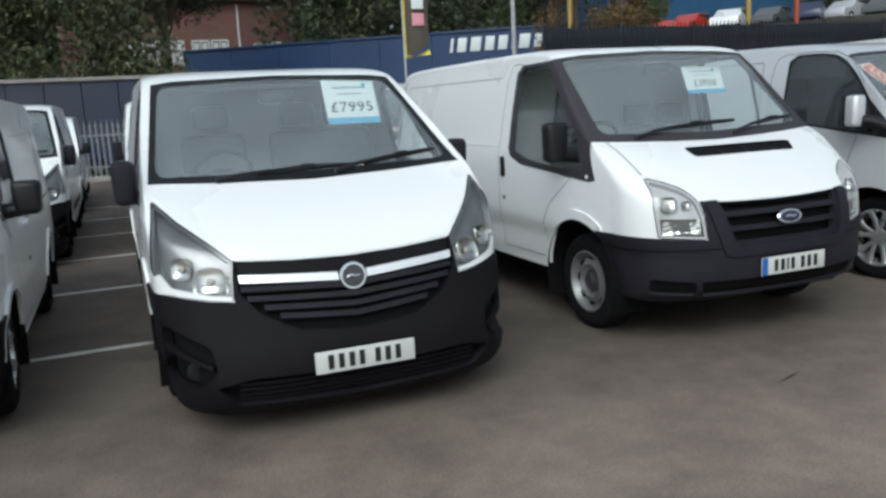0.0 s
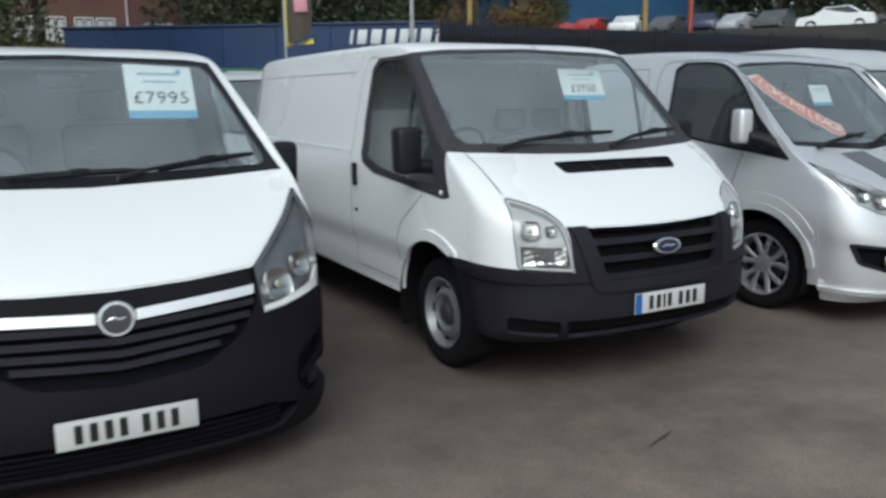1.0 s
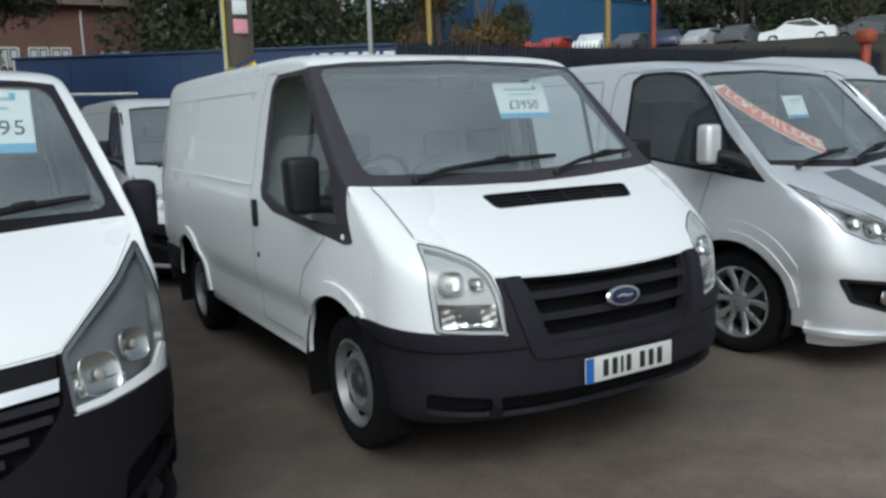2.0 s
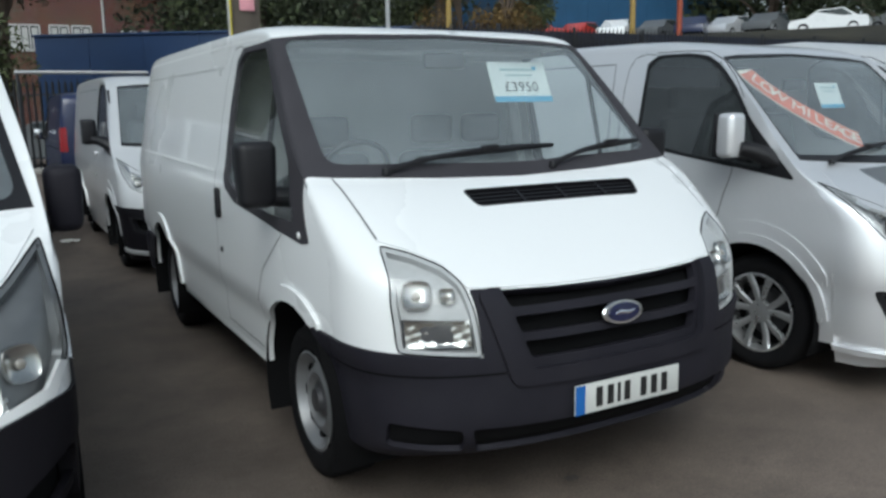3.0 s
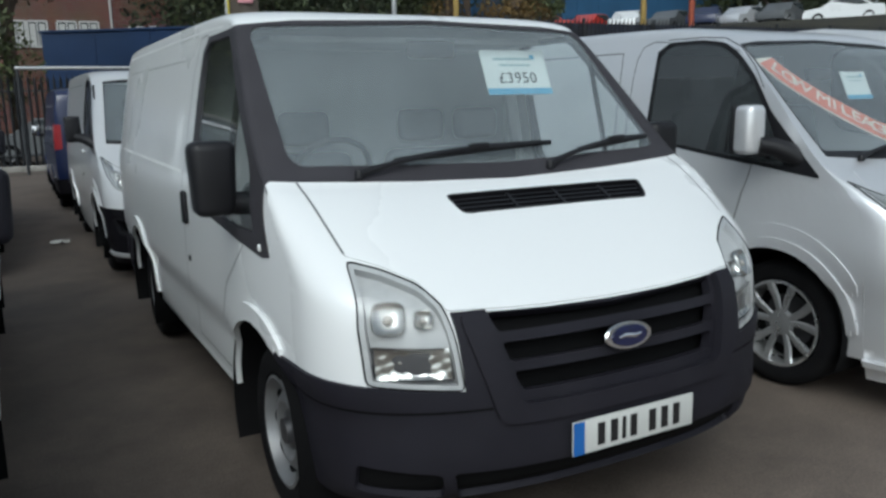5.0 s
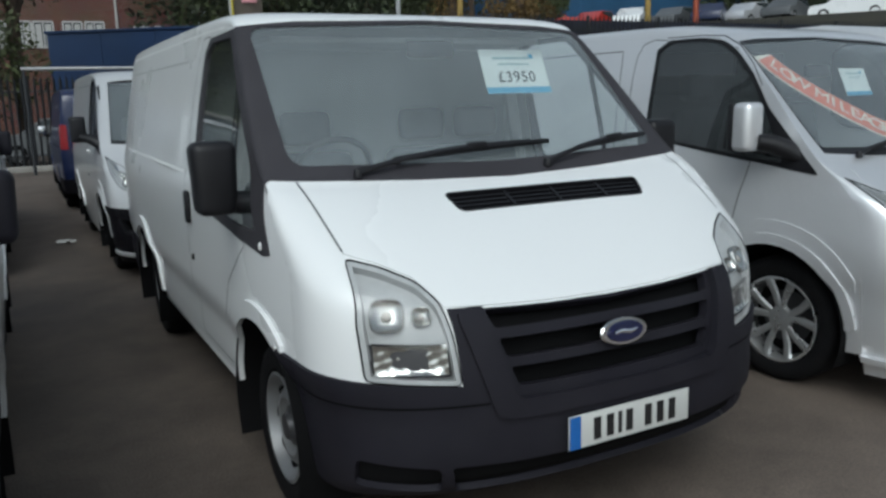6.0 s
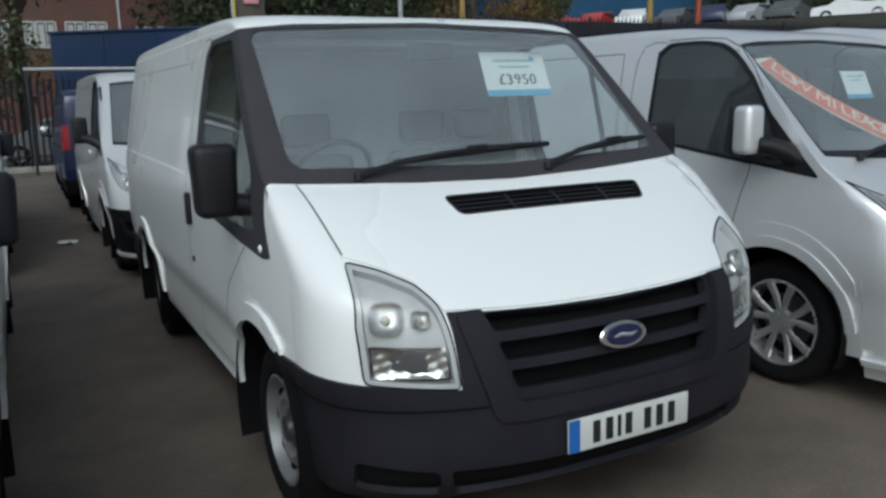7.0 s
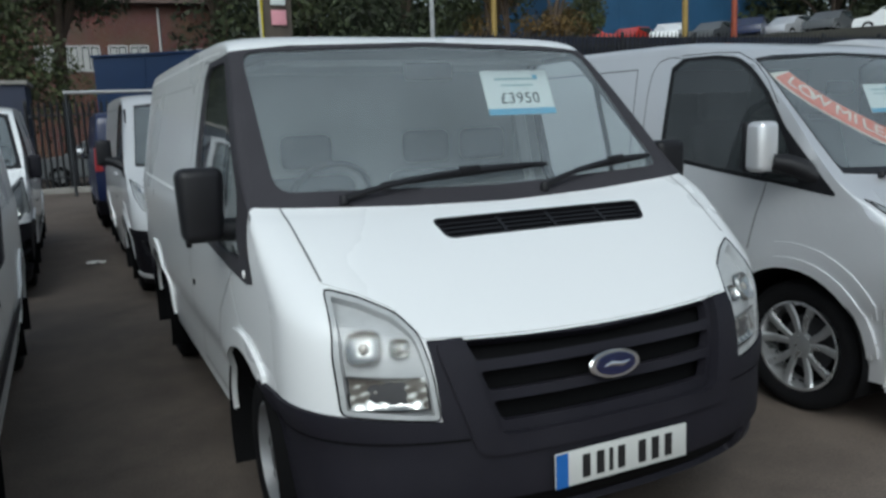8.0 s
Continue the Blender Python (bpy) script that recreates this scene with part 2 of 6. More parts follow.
def asphalt_mat():
    m = bpy.data.materials.new("asphalt")
    m.use_nodes = True
    n, l = m.node_tree.nodes, m.node_tree.links
    b = n["Principled BSDF"]
    tc = n.new("ShaderNodeTexCoord")

    def noise_at(s, d=6.0, r=0.6):
        t = n.new("ShaderNodeTexNoise")
        t.inputs["Scale"].default_value, t.inputs["Detail"].default_value, t.inputs["Roughness"].default_value = s, d, r
        l.new(tc.outputs["Object"], t.inputs["Vector"])
        return t

    big, mid, fine = noise_at(0.35), noise_at(2.2, 10, 0.75), noise_at(85, 4, 0.7)
    ramp = n.new("ShaderNodeValToRGB")
    e = ramp.color_ramp.elements
    e[0].position, e[0].color = 0.40, (0.090, 0.071, 0.058, 1)
    e[1].position, e[1].color = 0.61, (0.200, 0.160, 0.131, 1)
    avg = n.new("ShaderNodeMath")
    avg.operation = "MULTIPLY_ADD"
    avg.inputs[1].default_value = 0.5
    l.new(mid.outputs["Fac"], avg.inputs[0])
    half = n.new("ShaderNodeMath")
    half.operation = "MULTIPLY"
    half.inputs[1].default_value = 0.5
    l.new(big.outputs["Fac"], half.inputs[0])
    l.new(half.outputs[0], avg.inputs[2])
    l.new(avg.outputs[0], ramp.inputs[0])
    vor = n.new("ShaderNodeTexVoronoi")
    vor.inputs["Scale"].default_value = 95
    l.new(tc.outputs["Object"], vor.inputs["Vector"])
    stone = n.new("ShaderNodeMapRange")
    stone.inputs["From Min"].default_value, stone.inputs["From Max"].default_value = 0.25, 0.75
    stone.inputs["To Min"].default_value, stone.inputs["To Max"].default_value = 0.55, 1.4
    l.new(fine.outputs["Fac"], stone.inputs["Value"])
    mul = n.new("ShaderNodeVectorMath")
    mul.operation = "SCALE"
    l.new(ramp.outputs[0], mul.inputs[0])
    l.new(stone.outputs[0], mul.inputs["Scale"])
    # drive lane paler, bays darker: the vans' shade on the asphalt is painted in
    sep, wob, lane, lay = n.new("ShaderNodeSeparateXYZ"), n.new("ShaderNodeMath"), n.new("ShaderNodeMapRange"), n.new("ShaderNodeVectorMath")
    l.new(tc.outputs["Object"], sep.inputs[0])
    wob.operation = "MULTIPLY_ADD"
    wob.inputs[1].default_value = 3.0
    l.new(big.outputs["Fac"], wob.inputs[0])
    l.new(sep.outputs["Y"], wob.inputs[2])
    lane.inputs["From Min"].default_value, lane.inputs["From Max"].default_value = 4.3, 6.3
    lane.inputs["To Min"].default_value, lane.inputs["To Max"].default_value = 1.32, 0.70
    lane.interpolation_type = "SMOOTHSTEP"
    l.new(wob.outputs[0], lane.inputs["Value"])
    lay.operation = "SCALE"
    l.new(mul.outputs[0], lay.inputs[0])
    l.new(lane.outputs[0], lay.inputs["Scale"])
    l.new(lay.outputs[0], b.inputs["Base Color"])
    rr = n.new("ShaderNodeMapRange")
    rr.inputs["To Min"].default_value, rr.inputs["To Max"].default_value = 0.62, 0.9
    l.new(mid.outputs["Fac"], rr.inputs["Value"])
    l.new(rr.outputs[0], b.inputs["Roughness"])
    bp = n.new("ShaderNodeBump")
    bp.inputs["Strength"].default_value, bp.inputs["Distance"].default_value = 0.5, 0.006
    l.new(vor.outputs["Distance"], bp.inputs["Height"])
    l.new(bp.outputs[0], b.inputs["Normal"])
    return m


def brick_mat():
    m = bpy.data.materials.new("red_brickwork")
    m.use_nodes = True
    n, l = m.node_tree.nodes, m.node_tree.links
    b = n["Principled BSDF"]
    b.inputs["Roughness"].default_value = 0.85
    tc, mp = n.new("ShaderNodeTexCoord"), n.new("ShaderNodeMapping")
    mp.inputs["Rotation"].default_value = (radians(90), 0, 0)
    br = n.new("ShaderNodeTexBrick")
    br.inputs["Scale"].default_value = 1.0
    br.inputs["Brick Width"].default_value, br.inputs["Row Height"].default_value = 0.225, 0.075
    br.inputs["Mortar Size"].default_value = 0.008
    br.inputs["Color1"].default_value = (0.110, 0.038, 0.026, 1)
    br.inputs["Color2"].default_value = (0.155, 0.052, 0.033, 1)
    br.inputs["Mortar"].default_value = (0.20, 0.17, 0.15, 1)
    l.new(tc.outputs["Object"], mp.inputs["Vector"])
    l.new(mp.outputs[0], br.inputs["Vector"])
    ns, mx = n.new("ShaderNodeTexNoise"), n.new("ShaderNodeMix")
    ns.inputs["Scale"].default_value = 0.7
    mx.data_type, mx.blend_type = "RGBA", "MULTIPLY"
    mx.inputs["Factor"].default_value = 0.5
    l.new(tc.outputs["Object"], ns.inputs["Vector"])
    l.new(br.outputs["Color"], mx.inputs["A"])
    l.new(ns.outputs["Color"], mx.inputs["B"])
    l.new(mx.outputs["Result"], b.inputs["Base Color"])
    return m


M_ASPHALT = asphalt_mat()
M_BRICK = brick_mat()


# ---- mesh helpers ----
def mesh_of(name, bm, material, smooth=True):
    me = bpy.data.meshes.new(name)
    bm.to_mesh(me)
    bm.free()
    if smooth:
        me.polygons.foreach_set("use_smooth", [True] * len(me.polygons))
        me.set_sharp_from_angle(angle=radians(38))
    me.materials.append(material)
    return me


def part(name, bm, material, parent, label="", smooth=True):
    ob = new(name, mesh_of(name, bm, material, smooth))
    ob.parent = parent
    if label:
        tagged(ob, label)
    return ob


def thing(name, label, category, group="", kind="", m=None):
    ob = new(name)
    tagged(ob, label, category, group, kind)
    if m is not None:
        ob.matrix_world = m
    return ob


def single(name, bm, material, label, category="", group="", kind="", smooth=True):
    ob = new(name, mesh_of(name, bm, material, smooth))
    return tagged(ob, label, category, group, kind)


def box(cx, cy, cz, sx, sy, sz, bevel=0.0, m=None, bm=None, seg=2):
    own = bmesh.new()
    bmesh.ops.create_cube(own, size=1.0)
    for v in own.verts:
        v.co = Vector((cx + v.co.x * sx, cy + v.co.y * sy, cz + v.co.z * sz))
    if bevel:
        bmesh.ops.bevel(own, geom=own.edges[:], offset=bevel, segments=seg, profile=0.5, affect="EDGES")
    if m is not None:
        own.transform(m)
    if bm is None:
        return own
    return join(bm, own)


def join(bm, other):
    me = bpy.data.meshes.new("tmp")
    other.to_mesh(me)
    other.free()
    bm.from_mesh(me)
    bpy.data.meshes.remove(me)
    return bm


def lathe(profile, seg=40, m=None):
    """profile: (radius, height) pairs, turned round the local z axis."""
    bm = bmesh.new()
    rings = []
    for r, h in profile:
        rings.append([bm.verts.new((r * math.cos(2 * math.pi * k / seg), r * math.sin(2 * math.pi * k / seg), h)) for k in range(seg)])
    for a, b in zip(rings, rings[1:]):
        for k in range(seg):
            bm.faces.new((a[k], a[(k + 1) % seg], b[(k + 1) % seg], b[k]))
    bmesh.ops.remove_doubles(bm, verts=bm.verts[:], dist=1e-5)
    if m is not None:
        bm.transform(m)
    return bm


def tube(points, radius, seg=8, flat=1.0):
    """A round or flattened bar along points, closed at its ends."""
    bm = bmesh.new()
    pts = [Vector(p) for p in points]
    rings = []
    for i, p in enumerate(pts):
        d = (pts[min(i + 1, len(pts) - 1)] - pts[max(i - 1, 0)]).normalized()
        side = d.cross(Vector((0, 0, 1)))
        side = side.normalized() if side.length > 1e-3 else Vector((1, 0, 0))
        up = side.cross(d)
        r = radius[i] if isinstance(radius, (list, tuple)) else radius
        rings.append([bm.verts.new(p + side * r * math.cos(2 * math.pi * k / seg) + up * r * flat * math.sin(2 * math.pi * k / seg)) for k in range(seg)])
    for a, b in zip(rings, rings[1:]):
        for k in range(seg):
            bm.faces.new((a[k], a[(k + 1) % seg], b[(k + 1) % seg], b[k]))
    bm.faces.new(rings[0])
    bm.faces.new(rings[-1][::-1])
    bmesh.ops.recalc_face_normals(bm, faces=bm.faces[:])
    return bm


def letters(text, size, depth=0.002, spacing=1.0):
    """Lettering in the built-in font as a mesh, centred, in its own xy plane."""
    cu = bpy.data.curves.new("lettering", "FONT")
    cu.body, cu.size, cu.extrude, cu.space_character = text, size, depth, spacing
    cu.align_x, cu.align_y = "CENTER", "CENTER"
    ob = bpy.data.objects.new("lettering", cu)
    scene.collection.objects.link(ob)
    bpy.context.view_layer.update()
    me = bpy.data.meshes.new_from_object(ob.evaluated_get(bpy.context.evaluated_depsgraph_get()))
    bm = bmesh.new()
    bm.from_mesh(me)
    bpy.data.objects.remove(ob)
    bpy.data.curves.remove(cu)
    bpy.data.meshes.remove(me)
    return bm


from mathutils.bvhtree import BVHTree

# ---- vans: a shell made of a front-to-back strip and two sides ----
def inside(poly, a, b):
    odd = False
    for (x0, y0), (x1, y1) in zip(poly, poly[1:] + poly[:1]):
        if (y0 > b) != (y1 > b) and a < x0 + (b - y0) * (x1 - x0) / (y1 - y0):
            odd = not odd
    return odd


AXIS = {"y": (0, 2, 1), "x": (1, 2, 0), "z": (0, 1, 2)}


def cut_along(bm, axis, poly, ok):
    """Cut the faces that pass ok() along the outline of poly, which is seen along the axis."""
    ia, ib, ic = AXIS[axis]
    for (a0, b0), (a1, b1) in zip(poly, poly[1:] + poly[:1]):
        lo_a, hi_a, lo_b, hi_b = min(a0, a1) - 1e-4, max(a0, a1) + 1e-4, min(b0, b1) - 1e-4, max(b0, b1) + 1e-4
        faces = []
        for f in bm.faces:
            va = [v.co[ia] for v in f.verts]
            if min(va) > hi_a or max(va) < lo_a:
                continue
            vb = [v.co[ib] for v in f.verts]
            if min(vb) > hi_b or max(vb) < lo_b:
                continue
            if ok(f.calc_center_median()):
                faces.append(f)
        if not faces:
            continue
        co, no = [0, 0, 0], [0, 0, 0]
        co[ia], co[ib] = a0, b0
        no[ia], no[ib] = b1 - b0, a0 - a1
        if Vector(no).length < 1e-7:
            continue
        geom = set(faces)
        for f in faces:
            geom.update(f.verts)
            geom.update(f.edges)
        bmesh.ops.bisect_plane(bm, geom=list(geom), dist=1e-5, plane_co=co, plane_no=Vector(no).normalized())


def picked(bm, axis, poly, ok):
    ia, ib, ic = AXIS[axis]
    out = []
    for f in bm.faces:
        c = f.calc_center_median()
        if ok(c) and inside(poly, c[ia], c[ib]):
            out.append(f)
    return out


TREES = []


def thicken(bm, out=0.0, back=0.0):
    """Move a patch outwards along the shell's own normals and give its rim depth."""
    bm.normal_update()
    nor = {}
    for v in bm.verts:
        n = Vector((0, 0, 0))
        for _, fn, _, dist in TREES[-1].find_nearest_range(v.co, 0.05):
            n += fn / (dist + 0.01)
        nor[v] = n.normalized() if n.length > 1e-6 else v.normal.copy()
    rim = [e for e in bm.edges if e.is_boundary]
    for v in bm.verts:
        v.co += nor[v] * out
    if back and rim:
        old = {v.co.to_tuple(5): nor[v] for e in rim for v in e.verts}
        res = bmesh.ops.extrude_edge_only(bm, edges=rim)
        for v in res["geom"]:
            if isinstance(v, bmesh.types.BMVert):
                v.co -= old.get(v.co.to_tuple(5), Vector((0, 0, 0))) * (out + back)
    return bm


def mirrored(poly):
    return [(-a, b) for a, b in poly[::-1]]


def rounded(poly, r=0.04, k=4):
    """The outline with its corners rounded."""
    res = []
    n = len(poly)
    for i in range(n):
        p0, p, p1 = Vector(poly[i - 1]), Vector(poly[i]), Vector(poly[(i + 1) % n])
        d0, d1 = p0 - p, p1 - p
        a, b = p + d0 * min(0.45, r / max(d0.length, 1e-6)), p + d1 * min(0.45, r / max(d1.length, 1e-6))
        for j in range(k + 1):
            t = j / k
            q = a.lerp(p, t).lerp(p.lerp(b, t), t)
            res.append((q.x, q.y))
    return res


def circle(cy, cz, r, k=36):
    return [(cy + r * math.cos(2 * math.pi * i / k), cz + r * math.sin(2 * math.pi * i / k)) for i in range(k)]


class Shell:
    """rows: centre y, z, edge y, z, squareness n, from the bottom of the front bumper over the roof to the tail."""

    def __init__(self, rows, width, sill, belt, lean, taper, crease=(), smooth=2, xs=1.0):
        self.xs = xs
        self.width, self.belt, self.lean, self.taper, self.sill, self.crease = width, belt, lean, taper, sill, crease
        pts = [Vector(r) for r in rows]
        for _ in range(smooth):
            nxt = [pts[0]]
            for p, q in zip(pts, pts[1:]):
                nxt += [p.lerp(q, 0.25), p.lerp(q, 0.75)]
            pts = nxt + [pts[-1]]
        fine = []
        for p, q in zip(pts, pts[1:]):
            k = max(1, math.ceil(max(math.hypot(q[0] - p[0], q[1] - p[1]), math.hypot(q[2] - p[2], q[3] - p[3])) / 0.09))
            fine += [p.lerp(q, j / k) for j in range(k)]
        self.prof = fine + [pts[-1]]
        self.length = max(p[0] for p in self.prof)
        self.y_front, self.y_rear = min(p[2] for p in self.prof), max(p[2] for p in self.prof)
        self.bm = self.build()
        TREES.append(BVHTree.FromBMesh(self.bm))

    def side_x(self, y, z):
        w = self.width / 2
        f = max(0.0, 1 - y / self.taper[0])
        w -= self.taper[1] * f * f
        r = max(0.0, y - (self.length - 0.9)) / 0.9
        w -= 0.03 * r * r
        if z > self.belt:
            w -= self.lean * ((z - self.belt) / 0.8) ** 1.35
        if z < 0.55:
            w -= 0.05 * ((0.55 - z) / 0.35) ** 2
        for z0, depth, soft in self.crease:
            w -= depth / (1 + math.exp((z - z0) / soft))
        return w

    def strip(self, i, u):
        """A point of the strip: i along the profile, u from -1 to 1 across."""
        k = min(int(i), len(self.prof) - 2)
        p = self.prof[k].lerp(self.prof[k + 1], i - k)
        w = self.side_x(p[2], p[3])
        a = min(abs(u), 1.0)
        d = 1 - (1 - a ** p[4]) ** (1 / p[4])
        return Vector((w * u, p[0] + (p[2] - p[0]) * d, p[1] + (p[3] - p[1]) * d))

    def index_at(self, z, y0=-9, y1=99):
        """Where the centre line rises past z, searched between y0 and y1."""
        for k, (p, q) in enumerate(zip(self.prof, self.prof[1:])):
            if p[1] <= z < q[1] and y0 <= p[0] <= y1:
                return k + (z - p[1]) / (q[1] - p[1])
        return 0

    def build(self):
        bm = bmesh.new()
        half = 22
        us = [math.sin(math.pi / 2 * k / half) for k in range(-half, half + 1)]
        rows = [[bm.verts.new(self.strip(i, u)) for u in us] for i in range(len(self.prof))]
        for a, b in zip(rows, rows[1:]):
            for k in range(2 * half):
                bm.faces.new((a[k], a[k + 1], b[k + 1], b[k]))
        edge = [(p[2], p[3]) for p in self.prof]
        top = {}

        def roof_at(y):
            best = 0.0
            for (y0, z0), (y1, z1) in zip(edge, edge[1:]):
                if y0 <= y <= y1 and y1 > y0:
                    best = max(best, z0 + (z1 - z0) * (y - y0) / (y1 - y0))
            return best

        nz = 26
        ys = [self.y_front + d for d in (1e-5, .003, .007, .012, .018, .025, .034, .045, .058, .073, .09, .11, .135, .165)]
        ny = int((self.y_rear - self.y_front - .2) / 0.06)
        ys += [self.y_front + .2 + (self.y_rear - 1e-5 - self.y_front - .2) * i / ny for i in range(ny + 1)]
        for sgn in (-1, 1):
            cols = []
            for y in ys:
                zt = roof_at(y)
                zs = self.sill
                cols.append([bm.verts.new((sgn * self.side_x(y, zs + (zt - zs) * j / nz), y, zs + (zt - zs) * j / nz)) for j in range(nz + 1)])
            for a, b in zip(cols, cols[1:]):
                for j in range(nz):
                    q = (a[j], a[j + 1], b[j + 1], b[j])
                    bm.faces.new(q if sgn < 0 else q[::-1])
        bmesh.ops.remove_doubles(bm, verts=bm.verts[:], dist=0.002)
        bmesh.ops.recalc_face_normals(bm, faces=bm.faces[:])
        f = max(bm.faces, key=lambda g: g.calc_center_median().z)
        f.normal_update()
        if f.normal.z < 0:
            bmesh.ops.reverse_faces(bm, faces=bm.faces[:])
        return bm

    def fit(self, axis, poly):
        return poly if axis == "x" else [(a * self.xs, b) for a, b in poly]

    def hugs(self, c, sgn, depth=0.03):
        """Whether a place lies on the flank, not on the strip."""
        return c.x * sgn > self.side_x(c.y, c.z) - depth

    def patch(self, axis, poly, ok, out=0.0, back=0.0):
        """A copy of the shell inside an outline, lifted by out with a rim of that depth."""
        ia, ib, ic = AXIS[axis]
        poly = self.fit(axis, poly)
        lo_a, hi_a = min(p[0] for p in poly) - 0.2, max(p[0] for p in poly) + 0.2
        lo_b, hi_b = min(p[1] for p in poly) - 0.2, max(p[1] for p in poly) + 0.2
        bm = self.bm.copy()
        far = []
        for f in bm.faces:
            c = f.calc_center_median()
            if not (lo_a < c[ia] < hi_a and lo_b < c[ib] < hi_b and ok(c)):
                far.append(f)
        bmesh.ops.delete(bm, geom=far, context="FACES")
        cut_along(bm, axis, poly, ok)
        keep = set(picked(bm, axis, poly, ok))
        bmesh.ops.delete(bm, geom=[f for f in bm.faces if f not in keep], context="FACES")
        return thicken(bm, out, back) if (out or back) else bm

    def without(self, bm, cuts):
        for axis, poly, ok in cuts:
            poly = self.fit(axis, poly)
            cut_along(bm, axis, poly, ok)
            bmesh.ops.delete(bm, geom=picked(bm, axis, poly, ok), context="FACES")
        return bm

    def seam(self, axis, path, ok_side, width=0.009, lift=0.0015):
        """A dark shut line along a path on the shell. axis x: path of y, z on the side ok_side."""
        bm = bmesh.new()
        pts = []
        for (a0, b0), (a1, b1) in zip(path, path[1:]):
            k = max(1, int(math.hypot(a1 - a0, b1 - b0) / 0.04))
            pts += [(a0 + (a1 - a0) * j / k, b0 + (b1 - b0) * j / k) for j in range(k)]
        pts.append(path[-1])
        prev = None
        for i, (a, b) in enumerate(pts):
            p, q = pts[max(i - 1, 0)], pts[min(i + 1, len(pts) - 1)]
            d = Vector((q[0] - p[0], q[1] - p[1]))
            d.normalize()
            n = Vector((-d.y, d.x)) * width / 2
            pair = []
            for s in (-1, 1):
                y, z = a + n.x * s, b + n.y * s
                pair.append(bm.verts.new((ok_side * (self.side_x(y, z) + lift), y, z)))
            if prev:
                bm.faces.new((prev[0], prev[1], pair[1], pair[0]))
            prev = pair
        return bm


def left_side(c):
    return c.x < -0.3


def right_side(c):
    return c.x > 0.3


def wheel(parent, x, y, r, width, style, sgn):
    """A wheel standing on the ground, its face on the side sgn."""
    w = new("wheel")
    w.parent = parent
    turn = Matrix.Translation((x, y, r)) @ Euler((0, radians(90) * sgn, 0)).to_matrix().to_4x4()
    rim = r * (0.70 if style == "alloy" else 0.665)
    h = width / 2
    tyre = [(rim - 0.012, h * 0.72), (rim + 0.008, h * 0.97), (rim + 0.03, h * 1.0), (r * 0.86, h * 1.05), (r * 0.955, h * 0.92), (r * 0.99, h * 0.72), (r * 0.995, h * 0.4), (r, 0),
            (r * 0.995, -h * 0.4), (r * 0.99, -h * 0.72), (r * 0.955, -h * 0.92), (r * 0.86, -h), (rim, -h), (rim - 0.012, -h * 0.7)]
    part("tyre", lathe(tyre, 56, turn), M_RUBBER, w, "black tyre with dusty sidewall")
    if style == "steel":
        prof = [(rim - 0.004, h * 0.95), (rim - 0.016, h * 0.98), (rim - 0.03, h * 0.70), (rim - 0.05, h * 0.42), (rim * 0.74, h * 0.50), (rim * 0.62, h * 0.72), (rim * 0.52, h * 0.76), (rim * 0.42, h * 0.50), (rim * 0.36, h * 0.46)]
        part("rim", lathe(prof, 56, turn), M_STEEL, w, "silver pressed-steel rim")
        part("hub_cap", lathe([(rim * 0.37, h * 0.45), (rim * 0.35, h * 0.62), (rim * 0.24, h * 0.68), (rim * 0.22, h * 0.86), (0.001, h * 0.88)], 28, turn), M_LAMPDARK, w, "dark centre cap")
        for k in range(8):
            a = 2 * math.pi * k / 8
            d = lathe([(0.034, 0.0), (0.030, 0.004), (0.001, 0.004)], 14)
            for v in d.verts:
                v.co.x *= 0.55
            d.transform(turn @ Matrix.Translation((rim * 0.70 * math.cos(a), rim * 0.70 * math.sin(a), h * 0.575)) @ Euler((0, 0, a)).to_matrix().to_4x4() @ Euler((0, radians(-38), 0)).to_matrix().to_4x4())
            part("rim_slot", d, M_MATTBLACK, w)
    else:
        part("rim", lathe([(rim - 0.004, h * 0.95), (rim - 0.018, h * 0.97), (rim - 0.026, h * 0.7), (rim - 0.034, -h * 0.6)], 56, turn), M_ALLOY, w, "machined alloy rim")
        part("wheel_back", lathe([(rim - 0.034, -h * 0.1), (0.001, -h * 0.1)], 40, turn), M_MATTBLACK, w)
        part("brake_disc", lathe([(rim * 0.62, h * 0.02), (rim * 0.30, h * 0.05), (0.001, h * 0.1)], 40, turn), M_LAMPDARK, w)
        n = 5 if style == "alloy" else 6
        for k in range(n):
            for dd in ((-0.20, 0.20) if style == "alloy" else (0.0,)):
                a0 = 2 * math.pi * k / n + dd * 0.8
                a1 = 2 * math.pi * k / n + dd * 1.6
                wd = 0.021 if style == "alloy" else 0.036
                spoke = tube([(rim * 0.20 * math.cos(a0), rim * 0.20 * math.sin(a0), h * 0.62), (rim * 0.6 * math.cos((a0 + a1) / 2), rim * 0.6 * math.sin((a0 + a1) / 2), h * 0.70), ((rim - 0.02) * math.cos(a1), (rim - 0.02) * math.sin(a1), h * 0.80)], [wd * 0.8, wd, wd * 1.2], 8, 0.7)
                spoke.transform(turn)
                part("spoke", spoke, M_ALLOY, w)
        part("hub_cap", lathe([(rim * 0.30, h * 0.50), (rim * 0.27, h * 0.74), (rim * 0.12, h * 0.78), (0.001, h * 0.78)], 28, turn), M_ALLOY, w)
    return w


